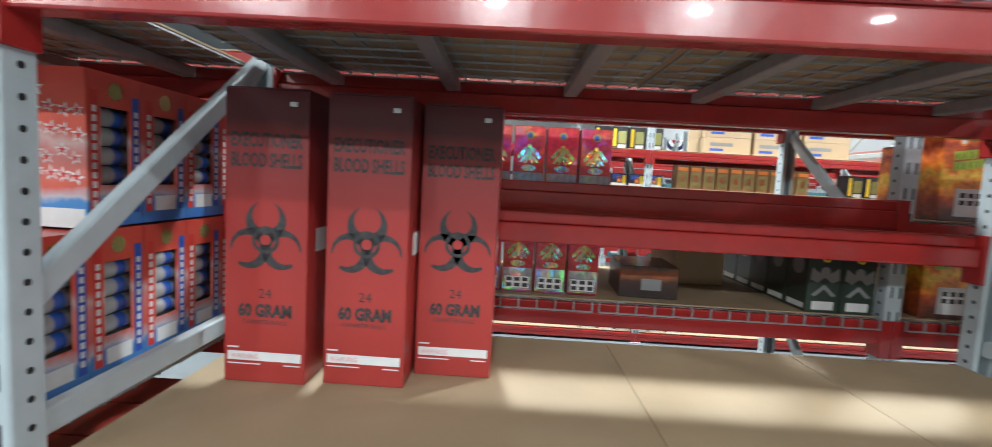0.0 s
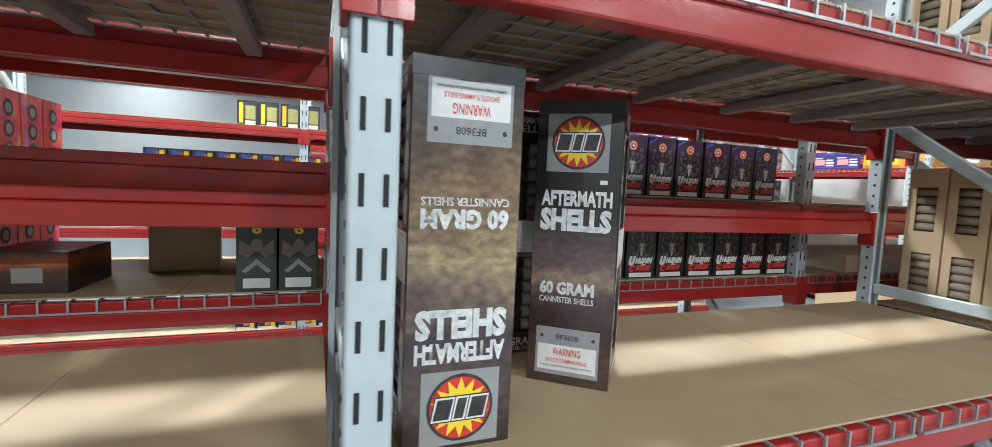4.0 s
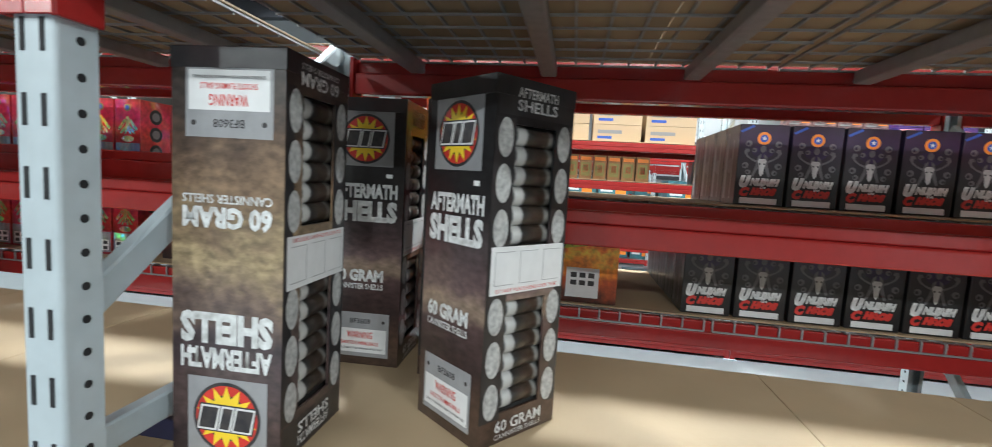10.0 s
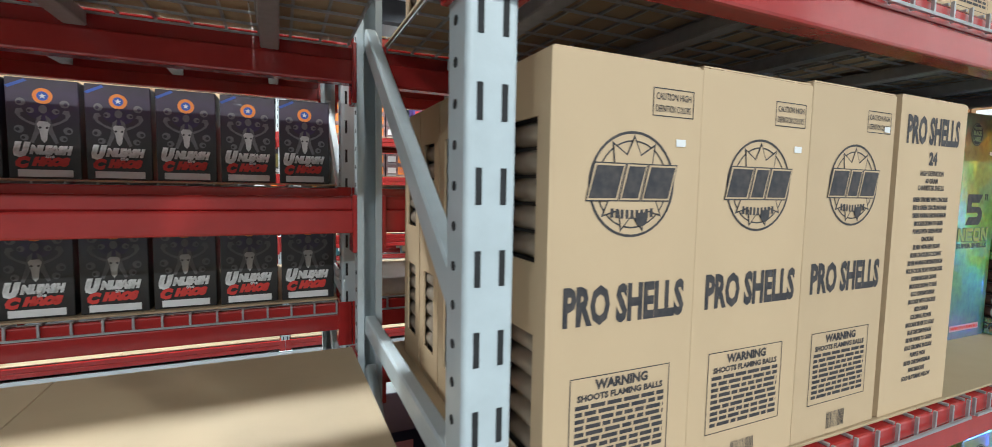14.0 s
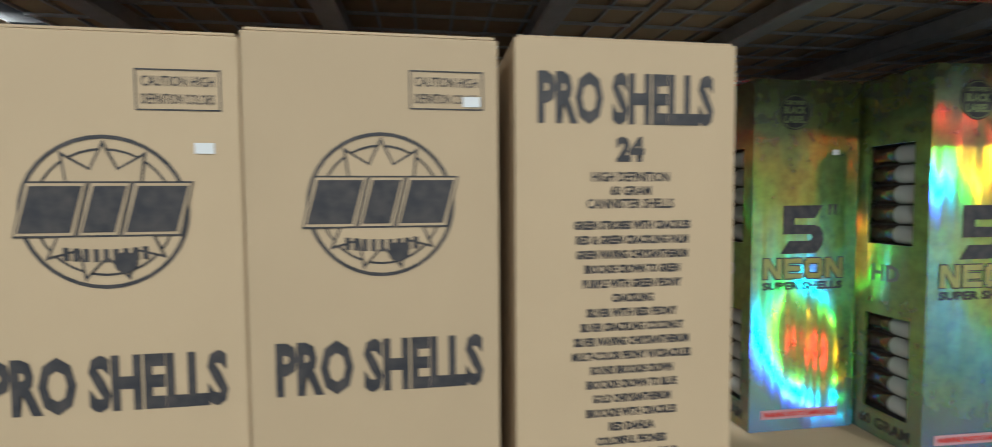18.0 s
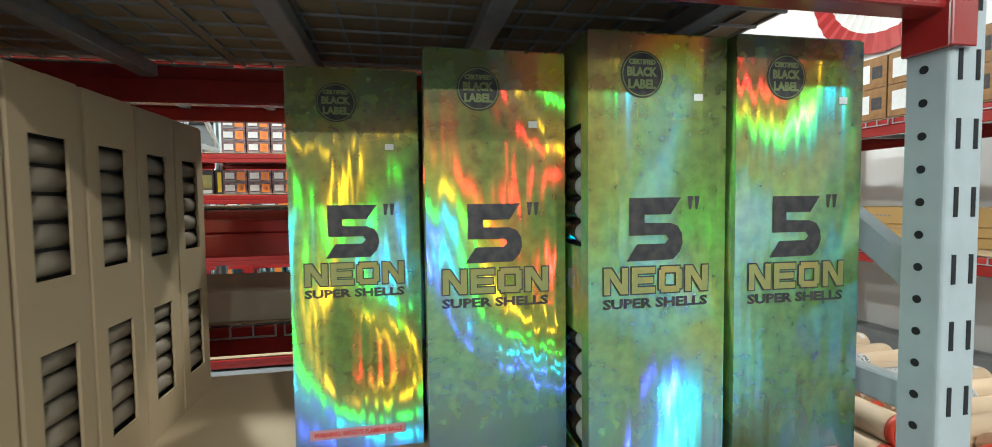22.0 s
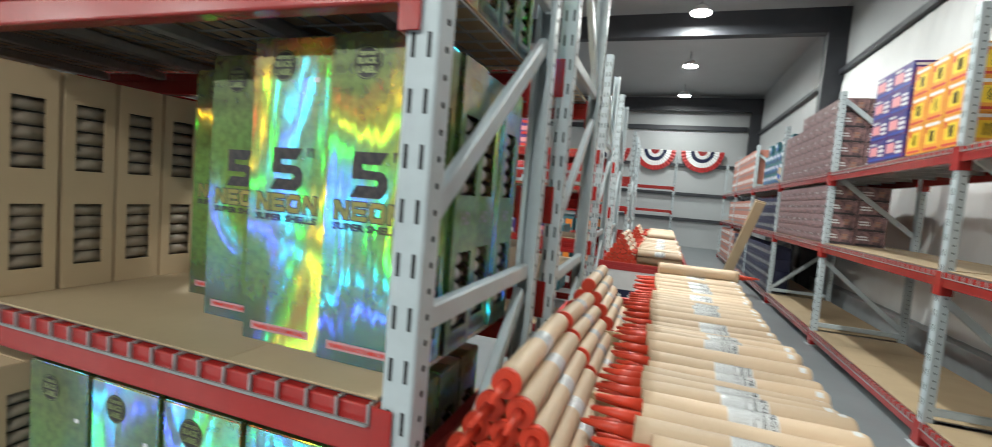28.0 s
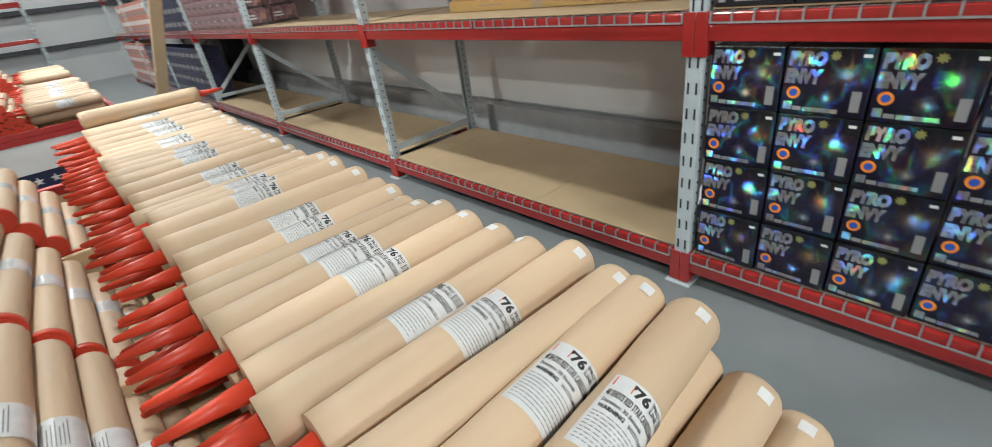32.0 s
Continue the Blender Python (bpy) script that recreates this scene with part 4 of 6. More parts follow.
    write(ob, "60 GRAM", 0.034 + 0.004 * up, WHITEINK, -0.012 * (1 - up), 0.226 + 0.03 * up, m=turn, width=0.135 + 0.03 * up, weight=0.05)
    write(ob, "CANNISTER SHELLS", 0.015, WHITEINK, -0.012 * (1 - up), 0.206 + 0.03 * up, m=turn, width=0.135 + 0.03 * up, weight=0.02)
    printed(ob, "warning_plate", rect(-0.082, 0.022, 0.076, 0.142), LABELG, turn, "grey plate with a white warning panel")
    printed(ob, "warning_panel", rect(-0.076, 0.033, 0.07, 0.098, y=-EPS * 2), LABELW, turn)
    for dz, t, hh, ww in PLATE_LINES:
        write(ob, t, hh, REDINK if hh > 0.006 else INK, -0.003, 0.072 + dz, m=turn, y=-EPS * 3, width=ww, weight=0.01)
    write(ob, "BF3608", 0.014, INK, -0.003, 0.112, m=turn, y=-EPS * 2, width=0.056, weight=0.01)
    for x in (-0.067, 0.061):
        printed(ob, "screw_head", disc(x, 0.119, 0.0045, y=-EPS * 2), INK, turn)
    printed(ob, "price_tag", rect(0.055, 0.502, 0.072, 0.512, y=-EPS * 4), LABELW, turn)
    tape(ob, W, D, H)
    return ob


smoky_carton(pose(-2.337, 0.150, SHELF, 0, 0, 0.8), True)
smoky_carton(pose(-1.997, 0.352, SHELF, 0, 0, -39))
smoky_carton(pose(-2.305, 0.612, SHELF, 0, 0, 2.5))
smoky_carton(pose(-1.925, 0.70, SHELF, 0, 0, 90))
lying = smoky_carton(pose(-2.01, 0.06 + AH, 1.9345, 90, 0, 0))
for side in (1, 0):
    write(lying, ("AFTERMATH", "SHELLS")[side], (0.018, 0.026)[side], WHITEINK, 0, (0.105, 0.065)[side], m=Matrix.Translation((0, AD - 0.03, AH + 0.006)) @ pose(0, 0, 0, -90, 0, 0) @ pose(0, 0, 0, 0, 180, 0) @ Matrix.Translation((0, 0, -0.02)), width=0.12, weight=0.02)

EW, ED, EH = 0.205, 0.2, 0.722


def red_carton(m):
    ob = thing("red_carton", "tall blood red carton of mortar shells with a black hazard sign", "firework carton", m, "red shell cartons")
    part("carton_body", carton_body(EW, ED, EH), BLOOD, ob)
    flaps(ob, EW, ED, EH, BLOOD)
    write(ob, "EXECUTIONER", 0.036, INK, 0, 0.583, width=0.175, weight=0.03)
    write(ob, "BLOOD SHELLS", 0.036, INK, 0, 0.535, width=0.175, weight=0.03)
    c = 0.36
    for k in range(3):
        a = math.tau * k / 3
        bm = bmesh.new()
        cx, cz = 0.045 * math.sin(a), c + 0.045 * math.cos(a)
        n = 26
        for i in range(n):
            q0, q1 = (a + math.pi * (0.13 + 1.74 * j / n) for j in (i, i + 1))
            w0, w1 = (0.004 + 0.022 * abs(math.sin(math.pi * j / n)) for j in (i, i + 1))
            pts = [(cx + (0.050 - w) * math.sin(q), cz + 0.004 + (0.050 - w) * math.cos(q)) for q, w in ((q0, w0), (q1, w1))] + [(cx + 0.050 * math.sin(q), cz + 0.050 * math.cos(q)) for q in (q1, q0)]
            bm.faces.new([bm.verts.new((x, -EPS, z)) for x, z in pts])
        bm.transform(Matrix.Translation((0, 0, 0)))
        printed(ob, "hazard_sign", bm, INK)
    printed(ob, "hazard_sign", disc(0, c, 0.034, r0=0.025, y=-EPS * 2), INK)
    printed(ob, "hazard_sign", disc(0, c, 0.013, y=-EPS * 2), BLOOD)
    write(ob, "24", 0.024, INK, 0, 0.215, width=0.032)
    write(ob, "60 GRAM", 0.036, INK, 0, 0.166, width=0.135, weight=0.05)
    write(ob, "CANNISTER SHELLS", 0.011, INK, 0, 0.149, width=0.11)
    printed(ob, "warning_strip", rect(-0.093, 0.055, 0.093, 0.078), LABELW, label="white warning strip")
    write(ob, "WARNING", 0.012, PINKINK, -0.05, 0.060, y=-EPS * 2, width=0.07)
    printed(ob, "small_print", lines([(-0.093, 0.086, -0.065, 0.090), (-0.093, 0.045, -0.01, 0.048), (0.05, 0.045, 0.09, 0.048)]), LABELW)
    printed(ob, "price_tag", rect(0.055, 0.683, 0.073, 0.694), LABELW)
    f = sides(EW, ED)[1]
    printed(ob, "side_label", rect(-0.05, 0.33, 0.05, 0.39), LABELW, f)
    return ob


for x, y, r in ((-4.71, 0.41, -1), (-4.467, 0.428, -1), (-4.252, 0.522, 0)):
    red_carton(pose(x, y, SHELF, 0, 0, r))

# ---- goods on the racks behind ----
S_LOW, S_MID = R1Y * 0 + 1.1225, 1.5345


def grid_pane(parent, x0, z0, x1, z1, nx, nz, m=FRONT):
    """A white printed panel with small dark pictures on it."""
    printed(parent, "picture_panel", rect(x0, z0, x1, z1, y=-EPS * 2), LABELW, m)
    w, h = (x1 - x0) / nx, (z1 - z0) / nz
    printed(parent, "picture_grid", lines([(x0 + (i + 0.15) * w, z0 + (j + 0.18) * h, x0 + (i + 0.85) * w, z0 + (j + 0.82) * h) for i in range(nx) for j in range(nz)], y=-EPS * 3), INK, m)


def bug_carton(m, low=False, side=False):
    w, d, h = 0.132, 0.16, 0.30
    ob = thing("holographic_carton", "red holographic firework carton with a gold bug figure", "firework carton", m, "red holographic cartons")
    part("carton_body", carton_body(w, d, h), REDFOIL, ob)
    printed(ob, "round_mark", disc(0, 0.262, 0.017), GOLDINK)
    printed(ob, "round_mark", disc(0, 0.262, 0.010, y=-EPS * 2), BLUEINK)
    wings = [poly([(sx * x, z) for x, z in pts][::-sx]) for sx in (-1, 1) for pts in (((0.004, 0.205), (0.018, 0.212), (0.050, 0.172), (0.046, 0.160), (0.030, 0.172)), ((0.004, 0.188), (0.026, 0.170), (0.040, 0.148), (0.030, 0.146), (0.012, 0.166)), ((0.003, 0.172), (0.016, 0.158), (0.020, 0.142), (0.008, 0.146)))]
    printed(ob, "bug_figure", joined(wings + [disc(0, 0.212, 0.012, sx=0.8), disc(0, 0.180, 0.026, sx=0.42)]), BUGFOIL)
    printed(ob, "title_band", disc(0, 0.124, 0.014, sx=2.2), BUGFOIL)
    printed(ob, "foil_panel", rect(-0.062, 0.010, 0.062, 0.105), SILVER)
    grid_pane(ob, -0.052, 0.018, 0.052, 0.068, 3, 2)
    if side:
        f = sides(w, d)[1]
        for z in (0.07, 0.15, 0.23):
            printed(ob, "round_picture", disc(0, z, 0.034), INK, f)
            printed(ob, "round_picture", disc(0, z, 0.020, y=-EPS * 2), GREYINK, f)
    return ob


def copies(make, places):
    """One thing, and its copies at the other places."""
    first = make(places[0])
    for m in places[1:]:
        copy_thing(first, m)


copies(lambda m: bug_carton(m), [pose(-3.765 - 0.141 * i, R1Y + 0.075, S_MID) for i in range(1, 8)])
copies(lambda m: bug_carton(m, side=True), [pose(-3.765, R1Y + 0.075 + 0.165 * j, S_MID) for j in range(5)])
copies(lambda m: bug_carton(m), [pose(-3.785 - 0.141 * i, R1Y + 0.075, S_LOW) for i in range(1, 8)])
copies(lambda m: bug_carton(m, side=True), [pose(-3.785, R1Y + 0.075 + 0.165 * j, S_LOW) for j in range(5)])

dark = thing("low_carton", "low black carton with scorched orange print and a grey label", "firework carton", pose(-3.495, 1.33, S_LOW, 0, 0, -4))
part("carton_body", carton_body(0.25, 0.3, 0.14), art("scorched_print", [(0.0, (0.02, 0.015, 0.015)), (0.5, (0.05, 0.02, 0.015)), (0.75, (0.35, 0.09, 0.02)), (1.0, (0.03, 0.03, 0.03))], 0.14, scale=14, twist=0.6), dark)
printed(dark, "label", rect(-0.03, 0.035, 0.055, 0.085), GREYINK)
plain = thing("plain_carton", "plain brown carton standing behind the low black one", "carton", pose(-3.12, 1.72, S_LOW, 0, 0, 8))
part("carton_body", carton_body(0.26, 0.3, 0.34), KRAFT, plain)


def six_carton(m):
    ob = thing("numbered_carton", "dark green firework carton with a yellow six and a grey skull", "firework carton", m, "dark green cartons")
    part("carton_body", carton_body(0.136, 0.15, 0.335), FOREST, ob)
    write(ob, "6", 0.042, YELLOWINK, 0, 0.212, width=0.034, weight=0.03)
    printed(ob, "figure", disc(0, 0.17, 0.024, sx=0.85), GREYINK)
    for sx in (-1, 1):
        printed(ob, "figure", poly([(0, 0.15), (sx * 0.055, 0.19), (sx * 0.06, 0.14), (sx * 0.03, 0.125)][::sx]), GREYINK)
        printed(ob, "figure", poly([(0, 0.12), (sx * 0.05, 0.075), (sx * 0.035, 0.068), (0, 0.1)][::-sx]), GREYINK)
    printed(ob, "label", rect(-0.045, 0.012, 0.045, 0.048), LABELW)
    f = sides(0.136, 0.15)[3]
    printed(ob, "label", rect(-0.06, 0.012, 0.06, 0.035), LABELW, f)
    printed(ob, "figure", disc(0, 0.19, 0.04), GREYINK, f)
    return ob


copies(six_carton, [pose(-2.792 + 0.142 * i, R1Y + 0.022 + 0.155 * j, S_LOW) for j in range(5) for i in range(2)])


def fire_carton(m, side=False):
    w, d, h = 0.262, 0.165, 0.36
    ob = thing("fire_carton", "orange flame printed firework carton with lime lettering", "firework carton", m, "orange flame cartons")
    part("carton_body", carton_body(w, d, h), FIRE, ob)
    for k in range(2):
        printed(ob, "title_block", poly([(-0.085, 0.205 + k * 0.042), (0.085, 0.232 + k * 0.042), (0.085, 0.268 + k * 0.042), (-0.085, 0.241 + k * 0.042)]), LIMEINK)
        printed(ob, "title_block", lines([(-0.075 + 0.028 * i, 0.212 + k * 0.042 + 0.004 * i, -0.072 + 0.028 * i, 0.236 + k * 0.042 + 0.004 * i) for i in range(6)], y=-EPS * 2), INK)
    printed(ob, "round_mark", disc(-0.055, 0.325, 0.018), ORANGEINK)
    printed(ob, "round_mark", disc(-0.055, 0.325, 0.010, y=-EPS * 2), LABELW)
    printed(ob, "label", rect(-0.062, 0.02, 0.062, 0.135), LABELW)
    grid_pane(ob, -0.05, 0.062, 0.05, 0.122, 3, 2)
    if side:
        f = sides(w, d)[1]
        for i in range(3):
            printed(ob, "picture", lines([(-0.05, 0.05 + 0.09 * i, 0.05, 0.12 + 0.09 * i)]), INK, f)
            printed(ob, "picture", star(0, 0.085 + 0.09 * i, 0.03, 0.01, 8, y=-EPS * 2), YELLOWINK, f)
    return ob


copies(lambda m: fire_carton(m), [pose(-2.235, R1Y + 0.04, S_MID), pose(-2.25, R1Y + 0.04, S_LOW), pose(-1.985, R1Y + 0.04, S_LOW)])
copies(lambda m: fire_carton(m, True), [pose(-1.97, R1Y + 0.04 + 0.17 * j, S_MID) for j in range(4)] + [pose(-1.715, R1Y + 0.04 + 0.17 * j, S_LOW) for j in range(4)])


def chaos_carton(m, side=False):
    w, d, h = 0.174, 0.165, 0.305
    ob = thing("night_carton", "black firework carton with a horned figure and white and red script", "firework carton", m, "black night cartons")
    part("carton_body", carton_body(w, d, h), NIGHT, ob)
    printed(ob, "sash", poly([(-0.087, 0.278), (-0.08, 0.272), (-0.035, 0.296), (-0.042, 0.302)]), BLUEINK)
    printed(ob, "round_mark", disc(0.0, 0.253, 0.024), ORANGEINK)
    printed(ob, "round_mark", disc(0.0, 0.253, 0.014, y=-EPS * 2), BLUEINK)
    printed(ob, "round_mark", star(0.0, 0.253, 0.009, 0.004, 5, y=-EPS * 3), LABELW)
    printed(ob, "figure", disc(0.0, 0.205, 0.026, sx=1.5), VIOLETINK)
    dim, holes = [], []
    for sx in (-1, 1):
        horn = [(0.012, 0.158), (0.035, 0.168), (0.056, 0.182), (0.066, 0.198), (0.062, 0.212), (0.050, 0.213), (0.045, 0.203), (0.053, 0.200), (0.053, 0.190), (0.040, 0.178), (0.016, 0.168)]
        dim.append(poly([(sx * x, z) for x, z in horn][::-sx], y=-EPS * 2))
        for x, z, r in ((0.052, 0.232, 0.012), (0.058, 0.150, 0.012), (0.046, 0.125, 0.010), (0.030, 0.208, 0.009)):
            dim.append(disc(sx * x, z, r, y=-EPS * 2, seg=12))
            holes.append(disc(sx * (x + 0.003), z - 0.001, r * 0.45, y=-EPS * 3, seg=10))
        dim.append(poly([(sx * x, z) for x, z in ((0.004, 0.196), (0.016, 0.186), (0.022, 0.150), (0.034, 0.112), (0.026, 0.108), (0.012, 0.140))][::-sx], y=-EPS * 2))
        holes.append(disc(sx * 0.008, 0.157, 0.0035, y=-EPS * 4, seg=8))
    dim.append(disc(0.0, 0.213, 0.013, y=-EPS * 3, seg=14, sx=0.8))
    printed(ob, "horned_figure", joined(dim), DIMINK)
    printed(ob, "figure_shadow", joined(holes), NIGHT)
    printed(ob, "bull_skull", poly([(-0.016, 0.168), (-0.010, 0.176), (0.010, 0.176), (0.016, 0.168), (0.010, 0.146), (0.007, 0.120), (0.0, 0.110), (-0.007, 0.120), (-0.010, 0.146)], y=-EPS * 3.5), DIMWHITE)
    write(ob, "U", 0.048, WHITEINK, -0.053, 0.064, y=-EPS * 5, width=0.042, weight=0.12, shear=0.3)
    write(ob, "NLEASH", 0.030, WHITEINK, 0.016, 0.074, y=-EPS * 5, width=0.106, weight=0.11, shear=0.3)
    write(ob, "C", 0.036, REDINK, -0.052, 0.032, y=-EPS * 5, width=0.036, weight=0.09, shear=0.3)
    write(ob, "HAOS", 0.030, REDINK, 0.014, 0.038, y=-EPS * 5, width=0.094, weight=0.12, shear=0.35)
    write(ob, "the", 0.012, WHITEINK, 0.012, 0.064, y=-EPS * 6, width=0.022, weight=0.03, shear=0.2)
    printed(ob, "label", rect(-0.066, 0.006, 0.066, 0.028), LABELW)
    if side:
        f = sides(w, d)[3]
        printed(ob, "stripe", lines([(-0.06, 0.02, -0.03, 0.28), (0.02, 0.02, 0.03, 0.25)]), GREYINK, f)
        printed(ob, "picture", disc(0.0, 0.15, 0.03), DIMINK, f)
    return ob


VIOLETINK = shader("violet_glow_ink", (0.030, 0.016, 0.07), 0.35, grain=0.7, scale=40, tint=(0.012, 0.01, 0.018))
DIMINK = shader("dim_grey_ink", (0.13, 0.125, 0.135), 0.4, grain=0.6, scale=50)
DIMWHITE = shader("dim_bone_ink", (0.55, 0.55, 0.55), 0.4, grain=0.6, scale=50)
copies(lambda m: chaos_carton(m), [pose(-1.079 + 0.1868 * i, 1.395 + 0.003 * (i % 3), S_MID, 0, 0, (i * 5 % 3 - 1) * 0.8) for i in range(1, 6)] + [pose(-1.26 + 0.186 * i, R1Y + 0.045, S_LOW, 0, 0, (i * 7 % 3 - 1)) for i in range(1, 7)])
copies(lambda m: chaos_carton(m, True), [pose(-1.079, 1.395 + 0.168 * j, S_MID) for j in range(4)] + [pose(-1.26, R1Y + 0.045 + 0.168 * j, S_LOW) for j in range(5)])

long_box = thing("long_carton", "long low cream carton lying on the shelf", "carton", pose(1.35, R1Y + 0.03, S_LOW))
part("carton_body", carton_body(1.9, 0.5, 0.105), shader("cream_card", (0.62, 0.55, 0.44), 0.6, grain=0.15, scale=4, stain=0.2), long_box)

# bunting coloured cartons of the first bay
STARS = art("patriotic_print", [(0.0, (0.05, 0.17, 0.5)), (0.15, (0.08, 0.25, 0.55)), (0.19, (0.5, 0.45, 0.5)), (0.27, (0.6, 0.11, 0.07)), (0.50, (0.62, 0.22, 0.2)), (0.56, (0.65, 0.42, 0.4)), (0.64, (0.66, 0.09, 0.05)), (1.0, (0.60, 0.07, 0.05))], 0.36, scale=6, twist=0.35)


def patriot_carton(m, face):
    w, d, h = 0.25, 0.165, 0.365
    ob = thing("patriotic_carton", "red white and blue starred firework carton with cut-out windows", "firework carton", m, "patriotic cartons")
    wins = ((0.10, 0.285),)
    part("carton_body", carton_body(w, d, h, wins, 0.04, ("right",)), STARS, ob)
    canisters(ob, w, d, wins, "right", 0.024, PALECAN, 0.04, 4)
    f = sides(w, d)[1]
    for x in (-0.062, 0.062):
        printed(ob, "edge_band", rect(x - 0.012, 0.03, x + 0.012, 0.32), REDINK if x < 0 else BLUEINK, f)
        printed(ob, "edge_text", lines([(x - 0.006, 0.05 + 0.022 * i, x + 0.006, 0.065 + 0.022 * i) for i in range(11)], y=-EPS * 2), LABELW, f)
    printed(ob, "round_mark", star(0, 0.325, 0.026, 0.018, 9), GOLDINK, f)
    printed(ob, "label", rect(-0.04, 0.03, 0.04, 0.07), LABELW, f)
    if face:
        rnd = random.Random(2)
        for i in range(17):
            x, z = 0.012 + 0.032 * (i % 4) + rnd.uniform(-0.006, 0.006), 0.12 + 0.05 * (i // 4) + rnd.uniform(-0.01, 0.01)
            r = rnd.uniform(0.015, 0.022)
            printed(ob, "star", star(x - 0.005, z, r, r * 0.42, 5, turn=rnd.uniform(-0.3, 0.3)), LABELW)
            printed(ob, "star", star(x - 0.005, z, r * 0.62, r * 0.26, 5, y=-EPS * 2), REDINK)
        printed(ob, "shield", poly([(-0.115, 0.245), (-0.03, 0.245), (-0.03, 0.13), (-0.072, 0.08), (-0.115, 0.13)]), LABELW)
        printed(ob, "shield", lines([(-0.115, 0.205, -0.03, 0.235), (-0.112, 0.165, -0.033, 0.180)], y=-EPS * 2), BLUEINK)
        for k in range(3):
            printed(ob, "shield", lines([(-0.104 + 0.026 * k, 0.105, -0.093 + 0.026 * k, 0.16)], y=-EPS * 2), REDINK)
        printed(ob, "white_base", rect(-0.12, 0.0, 0.12, 0.045), LABELW)
    return ob


PALECAN = art("white_blue_canister", [(0.0, (0.3, 0.3, 0.3)), (0.5, (0.34, 0.34, 0.34)), (0.53, (0.03, 0.12, 0.5)), (0.68, (0.03, 0.12, 0.5)), (0.71, (0.3, 0.3, 0.3)), (1.0, (0.06, 0.06, 0.06))], 0.165, 0.25, 30, 0.04, axis=1, coat=0.5)
copies(lambda m: patriot_carton(m, True), [pose(-5.215, 0.34, SHELF + 0.372), pose(-5.215, 0.175, SHELF), pose(-5.475, 0.34, SHELF + 0.372)])
copies(lambda m: patriot_carton(m, False), [pose(-5.215, 0.34 + 0.168 * j, SHELF + 0.372) for j in range(1, 4)] + [pose(-5.215, 0.175 + 0.168 * j, SHELF) for j in range(1, 5)] + [pose(-5.475, 0.175 + 0.168 * j, SHELF) for j in range(1, 5)] + [pose(-5.215, 0.03 + 0.172 * j, 0.1745 + 0.372 * n) for j in range(4) for n in range(2)])

# rows of smaller cartons across the next aisle and farther racks
def small_carton(name, label, w, d, h, body, trims, m, group, side=False):
    ob = thing(name, label, "firework carton", m, group)
    part("carton_body", carton_body(w, d, h), body, ob)
    for f, k, prints in ((FRONT, w, trims), (sides(w, d)[1], d, trims if side is True else side or ())):
        for x0, z0, x1, z1, mat in prints:
            printed(ob, "print", rect(x0 * k, z0 * h, x1 * k, z1 * h), mat, f)
    return ob


YEL = [(-0.4, 0.1, -0.2, 0.9, YELLOWINK), (-0.1, 0.25, 0.4, 0.8, GOLDINK), (-0.1, 0.05, 0.4, 0.2, LABELW)]
BLU = [(-0.35, 0.55, 0.1, 0.9, BLUEINK), (-0.1, 0.3, 0.15, 0.75, ORANGEINK), (0.2, 0.2, 0.42, 0.85, YELLOWINK), (-0.45, 0.02, 0.45, 0.22, LABELW)]
BRN = [(-0.35, 0.15, 0.35, 0.7, GOLDINK), (-0.2, 0.3, 0.2, 0.6, REDINK), (-0.4, 0.78, 0.4, 0.92, ORANGEINK)]
FLW = [(-0.42, 0.3, -0.02, 0.8, LABELW), (0.08, 0.2, 0.42, 0.85, ORANGEINK), (0.18, 0.35, 0.34, 0.7, PINKINK), (-0.42, 0.06, 0.0, 0.2, GREYINK)]
PUR = [(-0.42, 0.45, 0.2, 0.85, PINKINK), (0.0, 0.1, 0.4, 0.4, LABELW), (-0.4, 0.1, -0.05, 0.35, REDINK)]
CARTON_DARK = shader("dark_blue_card", (0.02, 0.022, 0.06), 0.4, grain=0.3, scale=15)
CARTON_PURP = shader("violet_card", (0.03, 0.035, 0.2), 0.4, grain=0.4, scale=10, tint=(0.3, 0.02, 0.12))
CARTON_BRN = shader("brown_print_card", (0.30, 0.15, 0.05), 0.5, grain=0.5, scale=25, tint=(0.1, 0.04, 0.01))
CARTON_FLW = shader("mauve_print_card", (0.045, 0.032, 0.04), 0.4, grain=0.9, scale=22, tint=(0.36, 0.2, 0.2))
CARTON_PINK = shader("salmon_card", (0.50, 0.20, 0.15), 0.5, grain=0.3, scale=12)
CARTON_TEAL = shader("teal_print_card", (0.05, 0.18, 0.22), 0.45, grain=0.6, scale=16, tint=(0.02, 0.03, 0.03))
CARTON_OR = shader("orange_card", (0.75, 0.28, 0.03), 0.5, grain=0.4, scale=14, tint=(0.85, 0.5, 0.05))


def row(name, label, w, d, h, body, trims, places, group, side=False):
    copies(lambda m: small_carton(name, label, w, d, h, body, trims, m, group, side), places)


row("yellow_carton", "black and yellow firework carton in a row", 0.165, 0.16, 0.225, BLACKP, YEL, [pose(-3.195 + 0.178 * i, R2Y + 0.08, 1.998) for i in range(4)] + [pose(-0.6 + 0.178 * i, R2Y + 0.08, 1.6245) for i in range(5)], "yellow cartons")
row("blue_carton", "small black and blue firework carton in a row", 0.17, 0.16, 0.125, CARTON_DARK, BLU, [pose(-3.9 + 0.18 * i, R2Y + 0.06, 1.6245) for i in range(8)] + [pose(-3.2 + 0.18 * i, R2Y + 0.06, 1.0635) for i in range(6)] + [pose(-3.2 + 0.18 * i, R2Y + 0.06, 0.1085) for i in range(6)], "blue cartons")
